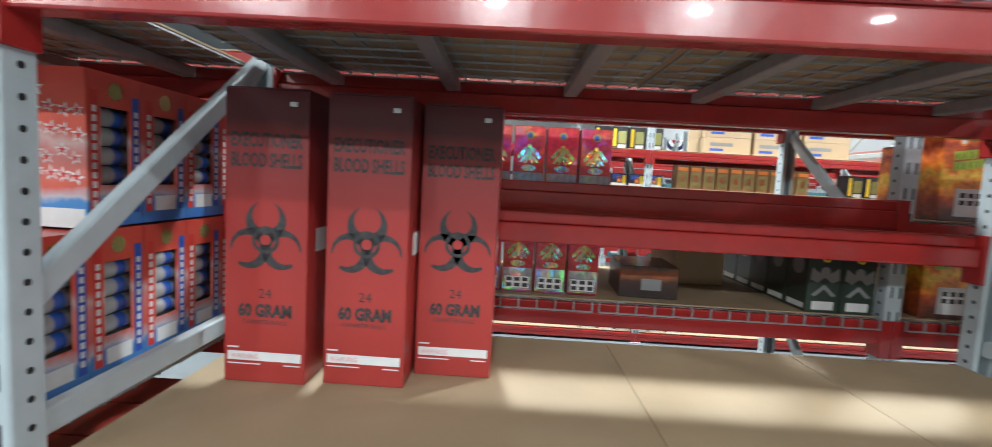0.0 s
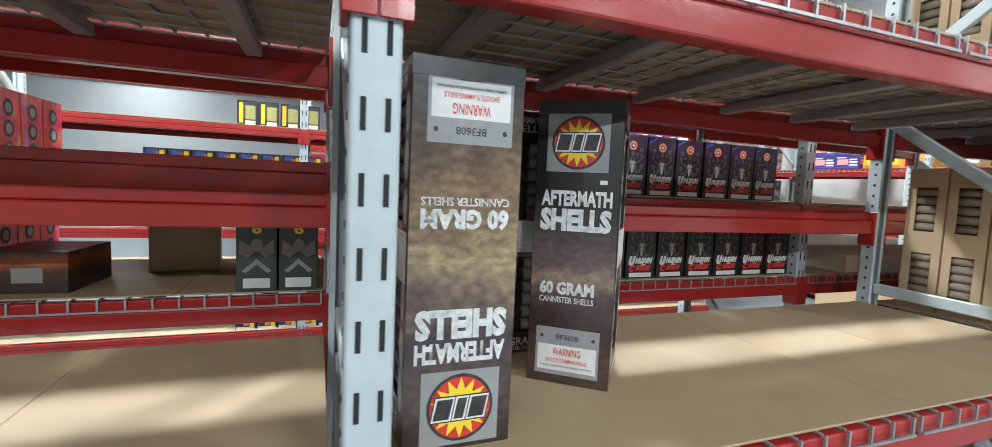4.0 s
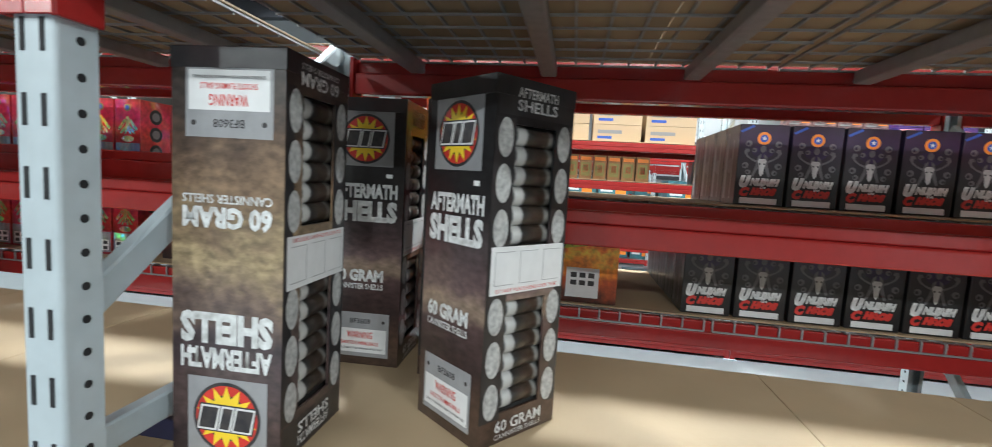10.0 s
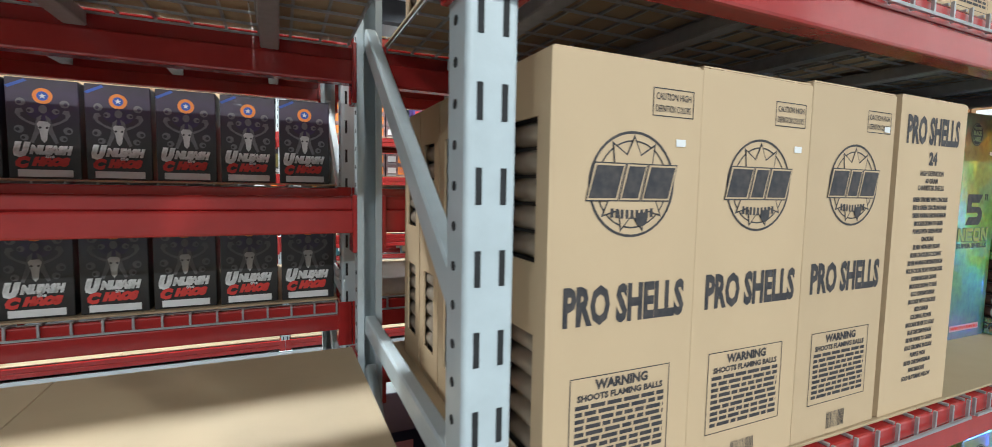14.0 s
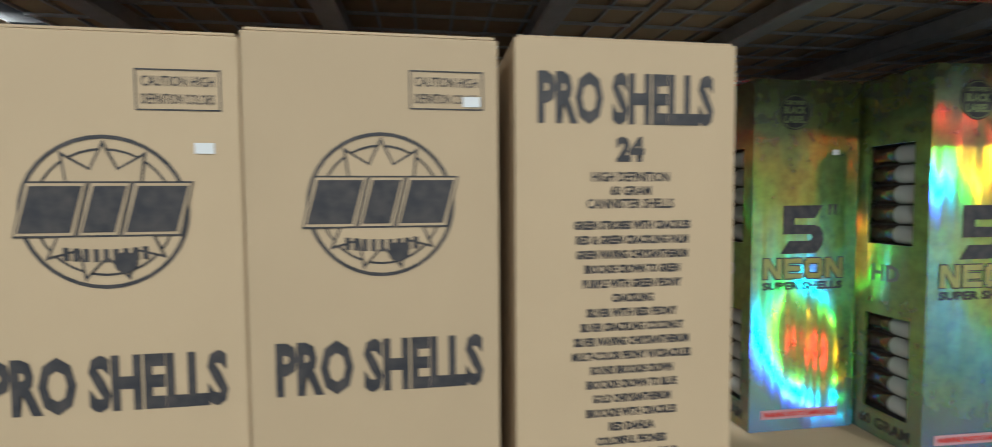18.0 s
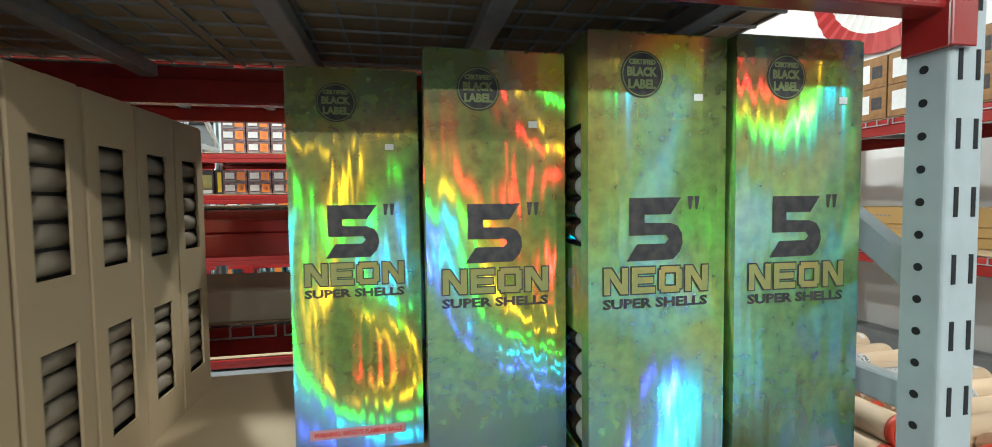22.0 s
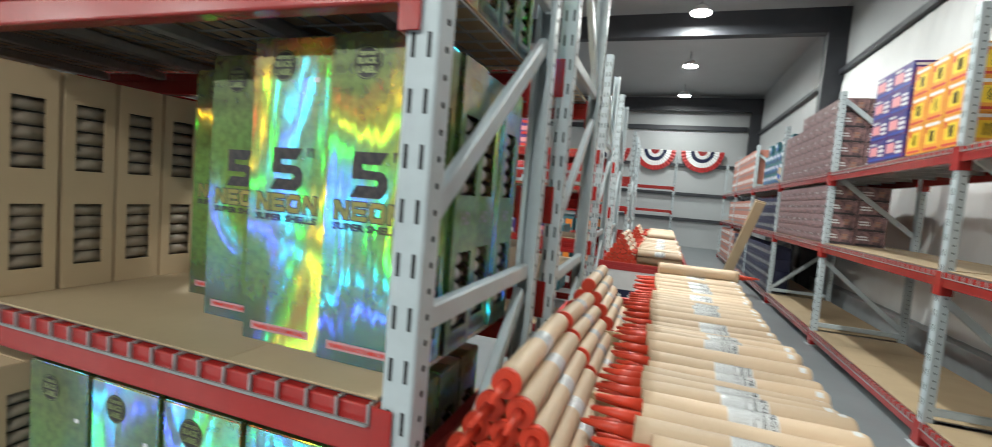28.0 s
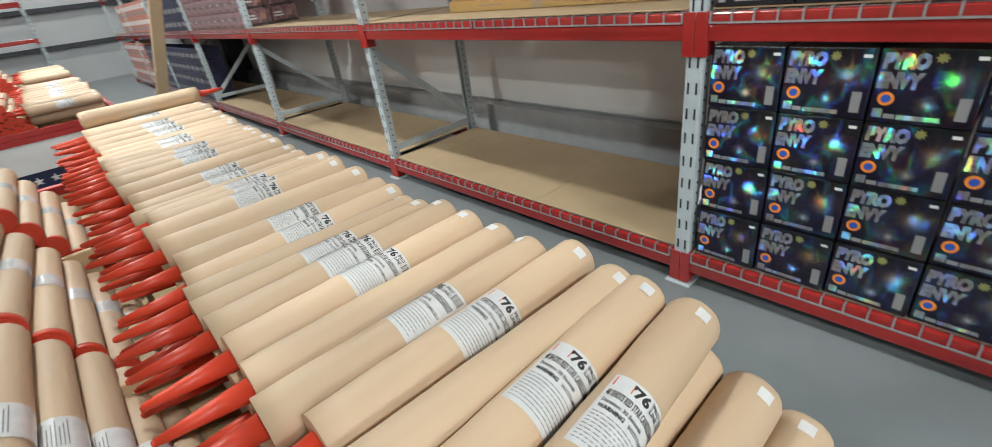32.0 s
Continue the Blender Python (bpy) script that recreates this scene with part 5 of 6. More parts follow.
row("fountain_carton", "small brown and gold firework carton in a row", 0.125, 0.14, 0.24, CARTON_BRN, BRN, [pose(-2.35 + 0.135 * i, R2Y + 0.07, 1.6245) for i in range(10)], "brown fountain cartons")
row("case_carton", "plain brown shipping case with small print", 0.46, 0.5, 0.17, KRAFT, [(-0.4, 0.5, 0.1, 0.7, GREYINK), (-0.4, 0.2, -0.1, 0.35, BLUEINK)], [pose(-1.9 + 0.5 * i, R2Y + 0.12, 1.998 + 0.172 * j) for i in range(3) for j in range(2)], "shipping cases")
row("flower_carton", "small dark carton with orange and white print", 0.2, 0.16, 0.11, CARTON_FLW, FLW, [pose(0.2 + 0.21 * i, R2Y + 0.06, 1.998 + 0.112 * j) for i in range(4) for j in range(3)] + [pose(0.2 + 0.21 * i, R2Y + 0.06, 1.6245 + 0.112 * j) for i in range(6) for j in range(2)], "flower cartons")
row("violet_carton", "small violet carton with pink print", 0.2, 0.16, 0.12, CARTON_PURP, PUR, [pose(1.1 + 0.21 * i, R2Y + 0.06, 1.998 + 0.122 * j) for i in range(3) for j in range(3)] + [pose(0.1 + 0.21 * i, R2Y + 0.06, 1.0635 + 0.122 * j) for i in range(9) for j in range(2)], "violet cartons")
row("dark_case", "dark carton stored on a lower shelf", 0.42, 0.4, 0.3, CARTON_DARK, PUR[:1], [pose(-4.3 + 0.45 * i, R1Y + 0.2, 0.1745) for i in range(14) if i % 5 != 3], "dark cases")
row("dark_case", "dark carton on a far shelf", 0.4, 0.5, 0.28, CARTON_TEAL, FLW[:2], [pose(-1.7 + 0.45 * i, ry + 0.1, z) for ry in (5.95, 9.3, 10.7) for z in (0.128, 0.808, 1.408) for i in range(8) if (i * 7 + int(z * 10)) % 4], "far cases")

# ---- candle bins in the cross aisle ----
PAPER = shader("brown_wrapping_paper", (0.64, 0.472, 0.318), 0.55, grain=0.25, scale=6, stain=0.2, stain_scale=3, bump=0.5, bump_scale=13, each=0.08, stretch=(0.35, 1.3, 1.3))
SPIKE = shader("red_plastic", (0.62, 0.055, 0.025), 0.42, grain=0.2, scale=20, each=0.1)
STICKER = shader("printed_sticker", (0.72, 0.73, 0.74), 0.25, grain=0.25, scale=60, coat=0.4)
WOOD = shader("pale_pine", (0.62, 0.45, 0.26), 0.6, grain=0.5, scale=9, stain=0.3, stretch=(1, 8, 8), bump=0.1)
NAVY = shader("navy_board", (0.012, 0.017, 0.06), 0.6, grain=0.3, scale=10)
BINRED = shader("red_board", (0.42, 0.025, 0.025), 0.5, grain=0.3, scale=10)
ROLL_L, ROLL_R = 0.495, 0.040
LONG_L, LONG_R = 0.60, 0.0325


def arc(r, a0, a1, x0, x1, n=8):
    """A strip of paper wrapped on a roll along x."""
    bm = bmesh.new()
    prev = None
    for i in range(n + 1):
        a = math.radians(a0 + (a1 - a0) * i / n)
        v = [bm.verts.new((x, -r * math.cos(a), r * math.sin(a))) for x in (x0, x1)]
        if prev:
            bm.faces.new((prev[0], prev[1], v[1], v[0]))
        prev = v
    return bm


def roll_mesh(seed, length, radius):
    rnd = random.Random(seed)
    bm = bmesh.new()
    rings = []
    n, k = 20, 14
    along = [(length * i / k, 1.0 if i else 0.985) for i in range(k)] + [(length - 0.012, 1.0), (length - 0.005, 0.95), (length, 0.80)]
    for x, q in along:
        r = radius * q * (1 + rnd.uniform(-0.012, 0.012))
        rings.append([bm.verts.new((x, r * math.cos(a) * (1 + rnd.uniform(-0.012, 0.012)), r * math.sin(a) * (1 + rnd.uniform(-0.012, 0.012)))) for a in (math.tau * j / n for j in range(n))])
    for p, q in zip(rings, rings[1:]):
        for j in range(n):
            bm.faces.new((p[j], p[(j + 1) % n], q[(j + 1) % n], q[j]))
    bm.faces.new(rings[0][::-1])
    bm.faces.new(rings[-1])
    bmesh.ops.recalc_face_normals(bm, faces=bm.faces)
    return bm


def roll(seed, length, radius):
    me = mesh_of(roll_mesh(seed, length, radius), PAPER, False, "paper_roll")
    me.polygons.foreach_set("use_smooth", [len(p.vertices) == 4 for p in me.polygons])
    return me


ROLLS = [roll(i, ROLL_L, ROLL_R) for i in range(4)]
LONGS = [roll(i + 9, LONG_L, LONG_R) for i in range(3)]


def cone_mesh(r, length):
    """A thin red plastic cap, with a slender spike along -x where a length is given."""
    bm = bmesh.new()
    tube(bm, (-0.004, 0, 0), (0.013, 0, 0), r * 1.03, r * 1.04, 20)
    tube(bm, (-0.0055, 0, 0), (-0.0042, 0, 0), r * 0.86, r * 0.9, 20)
    if length:
        tube(bm, (-length, 0.0, 0.003), (-0.0057, 0, 0), 0.0052, r * 0.42, 14)
    return bm


def plain_cone(length):
    """A blunt red plastic cone set in the end of a wide roll."""
    bm = bmesh.new()
    tube(bm, (-length, 0, 0.003), (0.004, 0, 0), 0.0060, 0.0180, 16)
    tube(bm, (-length - 0.004, 0, 0.003), (-length - 0.0002, 0, 0.003), 0.0034, 0.0060, 16)
    return bm


def round_sided(bm, name):
    """Smooth sides and flat ends."""
    me = mesh_of(bm, SPIKE, False, name)
    me.polygons.foreach_set("use_smooth", [len(p.vertices) == 4 for p in me.polygons])
    return me


CONE = round_sided(plain_cone(0.118), "spike")
CAP = round_sided(cone_mesh(LONG_R, 0.108), "spike")
FLAT_CAP = round_sided(cone_mesh(LONG_R, 0), "cap")
STICK = mesh_of(arc(ROLL_R * 1.022, -10, 128, 0.195, 0.305, 12), STICKER, True, "sticker")
STICK_L = mesh_of(arc(LONG_R * 1.03, -20, 200, 0.27, 0.345, 14), STICKER, True, "sticker")
TAG = mesh_of(arc(ROLL_R * 1.024, 60, 88, 0.458, 0.476, 3), LABELW, False, "price_tag")


def bend(r, items):
    """Flat print (x, z) wrapped onto a roll, z running up round it from the front."""
    out = bmesh.new()
    for me in items:
        out.from_mesh(me)
    for v in out.verts:
        a = v.co.z / r
        v.co = Vector((v.co.x, -r * math.cos(a), r * math.sin(a)))
    return out


def shifted(me, x, z):
    me = me.copy()
    me.transform(Matrix.Translation((x, 0, z)))
    return me


def around(items, v0=0.195, top=128):
    """Flat label print turned so that its lines read down round the roll, their tops towards the plain end."""
    r = ROLL_R * 1.03
    out = []
    for me in items:
        me = me.copy()
        me.transform(Matrix(((0, 0, 1, v0), (0, 1, 0, 0), (-1, 0, 0, r * math.radians(top)), (0, 0, 0, 1))))
        out.append(me)
    return bend(r, out)


def sticker_print():
    t = [shifted(word(*a, width=w, weight=g), u, v) for a, w, g, u, v in ((("'76", 0.0155, INK), 0.025, 0.05, 0.040, 0.0905), (("PRO", 0.0062, INK), 0.016, 0.03, 0.064, 0.0995), (("LINE", 0.0062, INK), 0.016, 0.03, 0.064, 0.0915), (("40 SHOTS RED STAR CANDLE BARRAGE", 0.0105, INK), 0.090, 0.03, 0.0495, 0.0745), (("Duration: 30 Seconds", 0.0058, INK), 0.056, 0.02, 0.034, 0.0642), (("WARNING", 0.0064, INK), 0.034, 0.04, 0.023, 0.0545), (("SHOOTS FLAMING BALLS", 0.0054, INK), 0.048, 0.02, 0.070, 0.0548))]
    rnd = random.Random(4)
    bars = [(0.004, 0.0885, 0.095, 0.0891), (0.004, 0.0722, 0.095, 0.0728), (0.0545, 0.0895, 0.0550, 0.1070), (0.0735, 0.0895, 0.0740, 0.1070), (0.0545, 0.1066, 0.0740, 0.1072)]
    bars += [(0.0765 + 0.0026 * k, 0.0915, 0.0765 + 0.0026 * k + (0.0009 if k % 3 else 0.0017), 0.1055) for k in range(8)]
    for k in range(9):
        u = 0.005
        while u < 0.088:
            w = rnd.uniform(0.003, 0.009)
            bars.append((u, 0.0070 + 0.0051 * k, u + w, 0.0079 + 0.0051 * k))
            u += w + 0.0026
    return around(t + [mesh_of(lines(bars), INK)])


PRINT = mesh_of(sticker_print(), INK, False, "sticker_print")
CORAL = shader("coral_ink", (0.75, 0.19, 0.11), 0.4, grain=0.15, scale=40)
FLAG = mesh_of(around([mesh_of(rect(0.004, 0.092, 0.029, 0.1065), CORAL)]), CORAL, False, "coral_mark")
PRINT_L = mesh_of(bend(LONG_R * 1.045, [mesh_of(lines([(0.278, 0.028 + 0.0042 * k, 0.336 - 0.008 * (k % 3), 0.0294 + 0.0042 * k) for k in range(9)]), GREYINK)]), GREYINK, False, "sticker_print")


def candle(m, kind=0, sticker=True, tag=True, long=False, flat=False, group="candle bundles"):
    ob = thing("candle_bundle", "roman candle bundle wrapped in brown paper with a red " + ("cap" if flat else "spike"), "candle bundle", m, group)
    put("paper_roll", LONGS[kind % 3] if long else ROLLS[kind % 4], ob)
    if flat:
        put("cap", FLAT_CAP, ob, None, "flat red plastic cap")
    else:
        put("spike", CAP if long else CONE, ob, None, "red plastic spike")
    if sticker:
        put("sticker", STICK_L if long else STICK, ob, None, "shiny white product sticker")
        put("sticker_print", PRINT_L if long else PRINT, ob)
        if not long:
            put("coral_mark", FLAG, ob)
    if tag:
        put("price_tag", TAG, ob)
    return ob


def bin_box(m, label, w, length):
    """A display bin: plank sides, red top rail and an end panel with navy star band."""
    b = thing("display_bin", label, "display bin", m, "candle bins")
    t = 0.02
    for name, d in (("side_board", (0, 0, 0.06, t, length, 0.74)), ("side_board", (w - t, 0, 0.06, w, length, 0.74)), ("end_board", (t, 0, 0.06, w - t, t, 0.74)), ("end_board", (t, length - t, 0.06, w - t, length, 0.74)), ("bottom_board", (t, t, 0.1, w - t, length - t, 0.12)), ("divider", (w * 0.42, t, 0.12, w * 0.42 + t, length - t, 0.70))):
        part(name, B(*d, bevel=0.002), WOOD, b)
    for name, d in (("top_rail", (-0.012, -0.014, 0.7405, w + 0.012, 0.03, 0.785)), ("top_rail", (-0.012, length - 0.03, 0.7405, w + 0.012, length + 0.014, 0.785)), ("top_rail", (-0.012, 0.0305, 0.7405, 0.03, length - 0.0305, 0.785)), ("top_rail", (w - 0.03, 0.0305, 0.7405, w + 0.012, length - 0.0305, 0.785)), ("fascia", (-0.012, -0.014, 0.695, w + 0.012, -0.0005, 0.740)), ("base_rail", (-0.012, -0.014, 0.0, w + 0.012, -0.002, 0.3))):
        part(name, B(*d, bevel=0.003), BINRED, b, "red painted rail")
    part("white_panel", B(0.0, -0.008, 0.47, w, -0.0005, 0.6945), WHITE, b)
    part("navy_panel", B(0.0, -0.010, 0.31, w, -0.0005, 0.468), NAVY, b, "navy band with white stars")
    n = max(3, int(w / 0.11))
    for i in range(n):
        part("star", star(w * (i + 0.5) / n, 0.40, 0.036, 0.015, 5, y=-0.0112), LABELW, b)
    for x in (0.05, w - 0.11):
        for y in (0.06, length - 0.12):
            part("leg", B(x, y, 0, x + 0.06, y + 0.06, 0.0995), WOOD, b)
    return b


rnd = random.Random(11)
BINS = ((2.42, -0.17, 1.07, 3.0), (2.31, 4.95, 1.0, 3.0), (2.31, 8.55, 1.0, 3.0))
for bx, by, bw, bl in BINS:
    bin_box(pose(bx, by, 0), "wooden candle bin with red rails and a starred end", bw, bl)
KINDS = ((0, True, True, False), (2, False, True, False), (3, False, False, False), (0, True, False, True), (1, False, False, True), (1, True, False, True, True), (2, False, False, True, True))
first = {}


def lay(kind, m):
    if kind in first:
        return copy_thing(first[kind], m)
    first[kind] = candle(m, *KINDS[kind])
    return first[kind]


# candles that lie across the bin, spikes towards the racks
def heap(y):
    """How far the wavy heap of cross rolls stands above the even layer."""
    wave = 0.010 * math.sin(y * 5.3) if y < 0.85 else 0.013 * math.cos((y - 2.4) * 9.4)
    return wave + 0.005 * math.sin(y * 13.1) + max(0.0, y - 1.5) * 0.03


y = -0.012
i = 0
while y < 2.62:
    shift = rnd.uniform(-0.012, 0.02) + (0.008 if y < 0.3 else 0)
    kind = 0 if i % 7 not in (2, 5) else 1
    lay(kind, pose(2.958 + shift, y, 0.957 + heap(y), rnd.choice((-34, -18, -8, 2, 12, 18)) + rnd.uniform(-5, 5), rnd.uniform(-1.0, 1.0), rnd.uniform(-1.6, 1.6) + (4 if y < 0.1 else 0)))
    y += rnd.uniform(0.0795, 0.085)
    i += 1
for layer, z in enumerate((0.886, 0.815)):
    y = -0.078 - 0.06 * layer
    while y < (2.70 if layer == 0 else 0.9):
        lay(2 if y > 0 else 1, pose(2.962 + rnd.uniform(-0.025, 0.02), y, z + heap(y) * (1 - 0.4 * layer) + rnd.uniform(-0.004, 0.004) + (0.012 if y < -0.1 else 0), rnd.uniform(-30, 20), 0, rnd.uniform(-1.5, 1.5)))
        y += 0.0825
lay(1, pose(3.47, 2.66, 0.957 + heap(2.6) + 0.070, 10, 0, 181))
# candles that lie lengthwise beside them, heaped in pyramids; the last heap shows flat caps
for y0, top, rows_n, slope, capped in ((0.20, 1.064, 6, 0.2, False), (0.822, 1.060, 6, 3.2, True), (1.50, 1.074, 6, 0.2, True)):
    for n in range(rows_n):
        for k in range(n + 1):
            x = (2.664 if y0 > 1.2 else 2.676) - 0.033 * n + 0.066 * k
            if x < 2.49:
                continue
            shown = k == n or n == 0
            lay((5 if shown else 6) if capped else (3 if shown else 4), pose(x + rnd.uniform(-0.003, 0.003), y0 + rnd.uniform(-0.004, 0.004) + 0.002 * k, top - 0.0575 * n, rnd.uniform(-35, 30), slope, 90 + rnd.uniform(-0.5, 0.5)))
for b, (bx, by, bw, bl) in enumerate(BINS[1:]):
    y = by + 0.1
    while y < by + bl - 0.1:
        z = 0.895 + 0.022 * math.sin((y - by) * 6.5)
        lay((0, 1, 2)[int(y * 37) % 3], pose(bx + 0.43 + rnd.uniform(-0.02, 0.02), y, z + rnd.uniform(-0.005, 0.005), rnd.uniform(-30, 20), 0, rnd.uniform(-2, 2)))
        if b == 0 and y < by + 1.2:
            lay(2, pose(bx + 0.43, y + 0.03, z - 0.078, 0, 0, 0))
        y += 0.088
    for g in range(2):
        for n in range(6 - b):
            for k in range(n + 1):
                lay(6, pose(bx + 0.235 - 0.033 * n + 0.066 * k, by + 0.10 + g * 0.66, 1.078 - 0.0575 * (n + b), 0, 0, 90))
# pine dividers standing between the groups
for x, y, wide in ((2.805, 0.70, 0.135), (2.46, 1.445, 0.375)):
    d = thing("bin_divider", "pale pine board between candle bundles", "board", pose(x, y, 0), "bin dividers")
    part("board", B(0, 0, 0.60, wide, 0.018, 0.885, bevel=0.002), WOOD, d)

# ---- goods on the wall rack ----
def wpose(y, z, dx=0.0, turn=0.0):
    """A carton on the wall rack with its front to the aisle; y is its middle."""
    return pose(WX + 0.015 + dx, y, z, 0, 0, -90 + turn)


BURST = foil("gold_burst_foil", [(0.0, (0.13, 0.085, 0.035)), (1.0, (0.17, 0.105, 0.04))], 0.22, 0.085, 8, 0.2)


def burst(cx, cz, r, n, thick, rnd, y=-EPS):
    """A firework burst: a star of thin rays of uneven length."""
    pts = []
    for i in range(n):
        a, q = math.tau * (i + rnd.uniform(-0.2, 0.2)) / n, r * rnd.uniform(0.5, 1.0)
        b = math.tau * (i + 0.5) / n
        pts += [(cx + q * math.sin(a), cz + q * math.cos(a)), (cx + thick * 3 * math.sin(b), cz + thick * 3 * math.cos(b))]
    return poly(pts, y)


def pyro_carton(m):
    w, d, h = 0.248, 0.235, 0.221
    ob = thing("night_sky_carton", "black holographic firework carton with silver letters and a gold burst", "firework carton", m, "black holographic cartons")
    part("carton_body", carton_body(w, d, h), DARKFOIL, ob)
    write(ob, "PYRO", 0.050, SILVER, -0.060, 0.160, width=0.112, weight=0.085, shear=0.08)
    write(ob, "ENVY", 0.050, SILVER, -0.064, 0.103, width=0.112, weight=0.085, shear=0.08)
    rnd = random.Random(8)
    printed(ob, "burst", burst(0.062, 0.135, 0.080, 56, 0.0035, rnd), BURST)
    printed(ob, "burst", burst(0.012, 0.060, 0.045, 32, 0.0018, rnd), SILVER)
    printed(ob, "round_mark", disc(-0.088, 0.073, 0.021), ORANGEINK)
    printed(ob, "round_mark", disc(-0.088, 0.073, 0.0125, y=-EPS * 2), BLUEINK)
    printed(ob, "gold_mark", star(0.018, 0.196, 0.017, 0.010, 8), GOLDINK)
    printed(ob, "strip", rect(-0.052, 0.012, 0.05, 0.026), SILVER)
    printed(ob, "warning_block", rect(-0.114, 0.014, -0.088, 0.042), SILVER)
    printed(ob, "warning_block", rect(-0.084, 0.013, -0.056, 0.027), GREYINK)
    printed(ob, "side_label", rect(0.080, 0.022, 0.107, 0.088), GREYINK)
    printed(ob, "price_tag", rect(0.090, 0.192, 0.112, 0.202), LABELW)
    return ob


copies(pyro_carton, [wpose(0.486 - 0.256 * i, 0.185 + 0.2255 * j, 0.012 * ((i * 3 + j * 5) % 3) / 2, ((i * 5 + j * 7) % 5 - 2) * 0.6) for i in range(6) for j in range(4)])
REEF = art("reef_print", [(0.0, (0.008, 0.010, 0.014)), (0.22, (0.012, 0.018, 0.016)), (0.34, (0.012, 0.030, 0.12)), (0.55, (0.022, 0.07, 0.30)), (0.72, (0.018, 0.05, 0.22)), (0.82, (0.008, 0.012, 0.04)), (1.0, (0.006, 0.008, 0.016))], 0.28, 0.35, 9, 0.30, speck=0.3)
BONEINK = shader("bone_title_ink", (0.50, 0.20, 0.07), 0.4, grain=0.8, scale=60, tint=(0.62, 0.50, 0.34))
SKYINK = shader("pale_lightning_ink", (0.30, 0.45, 0.80), 0.4, grain=0.6, scale=50)
GLOWINK = shader("green_smoke_ink", (0.12, 0.34, 0.05), 0.4, grain=0.9, scale=45, tint=(0.02, 0.06, 0.015))
ROCKINK = shader("grey_rock_ink", (0.10, 0.11, 0.115), 0.4, grain=0.9, scale=60, tint=(0.01, 0.012, 0.014))
SKULLINK = shader("pale_skull_ink", (0.30, 0.32, 0.33), 0.4, grain=0.9, scale=55, tint=(0.06, 0.065, 0.07))


def reef_carton(m):
    w, d, h = 0.25, 0.235, 0.283
    ob = thing("blue_night_carton", "blue firework carton with a hooded skull and an orange title", "firework carton", m, "blue cartons on the wall rack")
    part("carton_body", carton_body(w, d, h), REEF, ob)
    write(ob, "STONED", 0.031, BONEINK, -0.066, 0.232, width=0.092, weight=0.07)
    write(ob, "TO THE", 0.010, GREYINK, 0.003, 0.234, width=0.032)
    write(ob, "BONE", 0.031, BONEINK, 0.068, 0.232, width=0.080, weight=0.07)
    rnd = random.Random(3)
    printed(ob, "hood", poly([(0.0, 0.050), (-0.008, 0.105), (0.0, 0.165), (0.020, 0.205), (0.055, 0.226), (0.100, 0.222), (0.122, 0.200), (0.122, 0.050)]), BLACKP)
    printed(ob, "skull", poly([(0.012, 0.098), (0.006, 0.135), (0.016, 0.172), (0.040, 0.194), (0.062, 0.188), (0.068, 0.160), (0.058, 0.132), (0.052, 0.105), (0.030, 0.088)], y=-EPS * 2), SKULLINK)
    printed(ob, "skull_shadow", joined([disc(0.020, 0.146, 0.0085, y=-EPS * 3, seg=12), disc(0.046, 0.150, 0.0125, y=-EPS * 3, seg=14), disc(0.027, 0.126, 0.0045, y=-EPS * 3, seg=8), poly([(0.014, 0.112), (0.050, 0.116), (0.050, 0.111), (0.014, 0.107)], y=-EPS * 3)]), BLACKP)
    printed(ob, "glowing_eye", disc(0.046, 0.150, 0.0075, y=-EPS * 4), ORANGEINK)
    printed(ob, "lightning", burst(-0.058, 0.190, 0.062, 11, 0.0017, rnd, -EPS * 2), SKYINK)
    printed(ob, "red_flower", star(-0.058, 0.190, 0.020, 0.014, 7, y=-EPS * 3), REDINK)
    printed(ob, "rock_ridge", poly([(-0.118, 0.050), (-0.116, 0.118), (-0.104, 0.135), (-0.094, 0.118), (-0.086, 0.088), (-0.060, 0.074), (-0.034, 0.092), (-0.006, 0.080), (0.010, 0.050)], y=-EPS * 2), ROCKINK)
    printed(ob, "green_smoke", poly([(0.016, 0.080), (0.030, 0.060), (0.036, 0.040), (0.060, 0.030), (0.088, 0.036), (0.112, 0.060), (0.084, 0.064), (0.074, 0.082), (0.050, 0.074)], y=-EPS * 3), GLOWINK)
    printed(ob, "round_mark", disc(0.002, 0.262, 0.018, y=-EPS * 3), ORANGEINK)
    printed(ob, "round_mark", disc(0.002, 0.262, 0.010, y=-EPS * 4), BLUEINK)
    printed(ob, "gold_mark", poly([(0.068, 0.206), (0.096, 0.202), (0.100, 0.222), (0.072, 0.227)], y=-EPS * 3), YELLOWINK)
    printed(ob, "side_label", rect(0.090, 0.090, 0.117, 0.150, y=-EPS * 4), GREYINK)
    printed(ob, "label", rect(-0.060, 0.016, 0.042, 0.034, y=-EPS * 5), LABELG)
    printed(ob, "warning_block", rect(-0.116, 0.014, -0.092, 0.042, y=-EPS * 5), LABELG)
    return ob


copies(reef_carton, [wpose(0.486 - 0.256 * i, 1.2155 + 0.286 * j) for i in range(6) for j in range(2)])


def round_carton(m):
    ob = thing("black_carton", "flat black firework carton with grey round pictures", "firework carton", m, "flat black cartons")
    part("carton_body", carton_body(0.25, 0.235, 0.12), BLACKP, ob)
    for i in range(5):
        printed(ob, "round_picture", disc(-0.088 + 0.044 * i, 0.05, 0.019), GREYINK)
    printed(ob, "title_band", rect(-0.1, 0.078, 0.1, 0.108), LABELG)
    return ob


copies(round_carton, [wpose(0.486 - 0.256 * i, 1.7885) for i in range(5)])


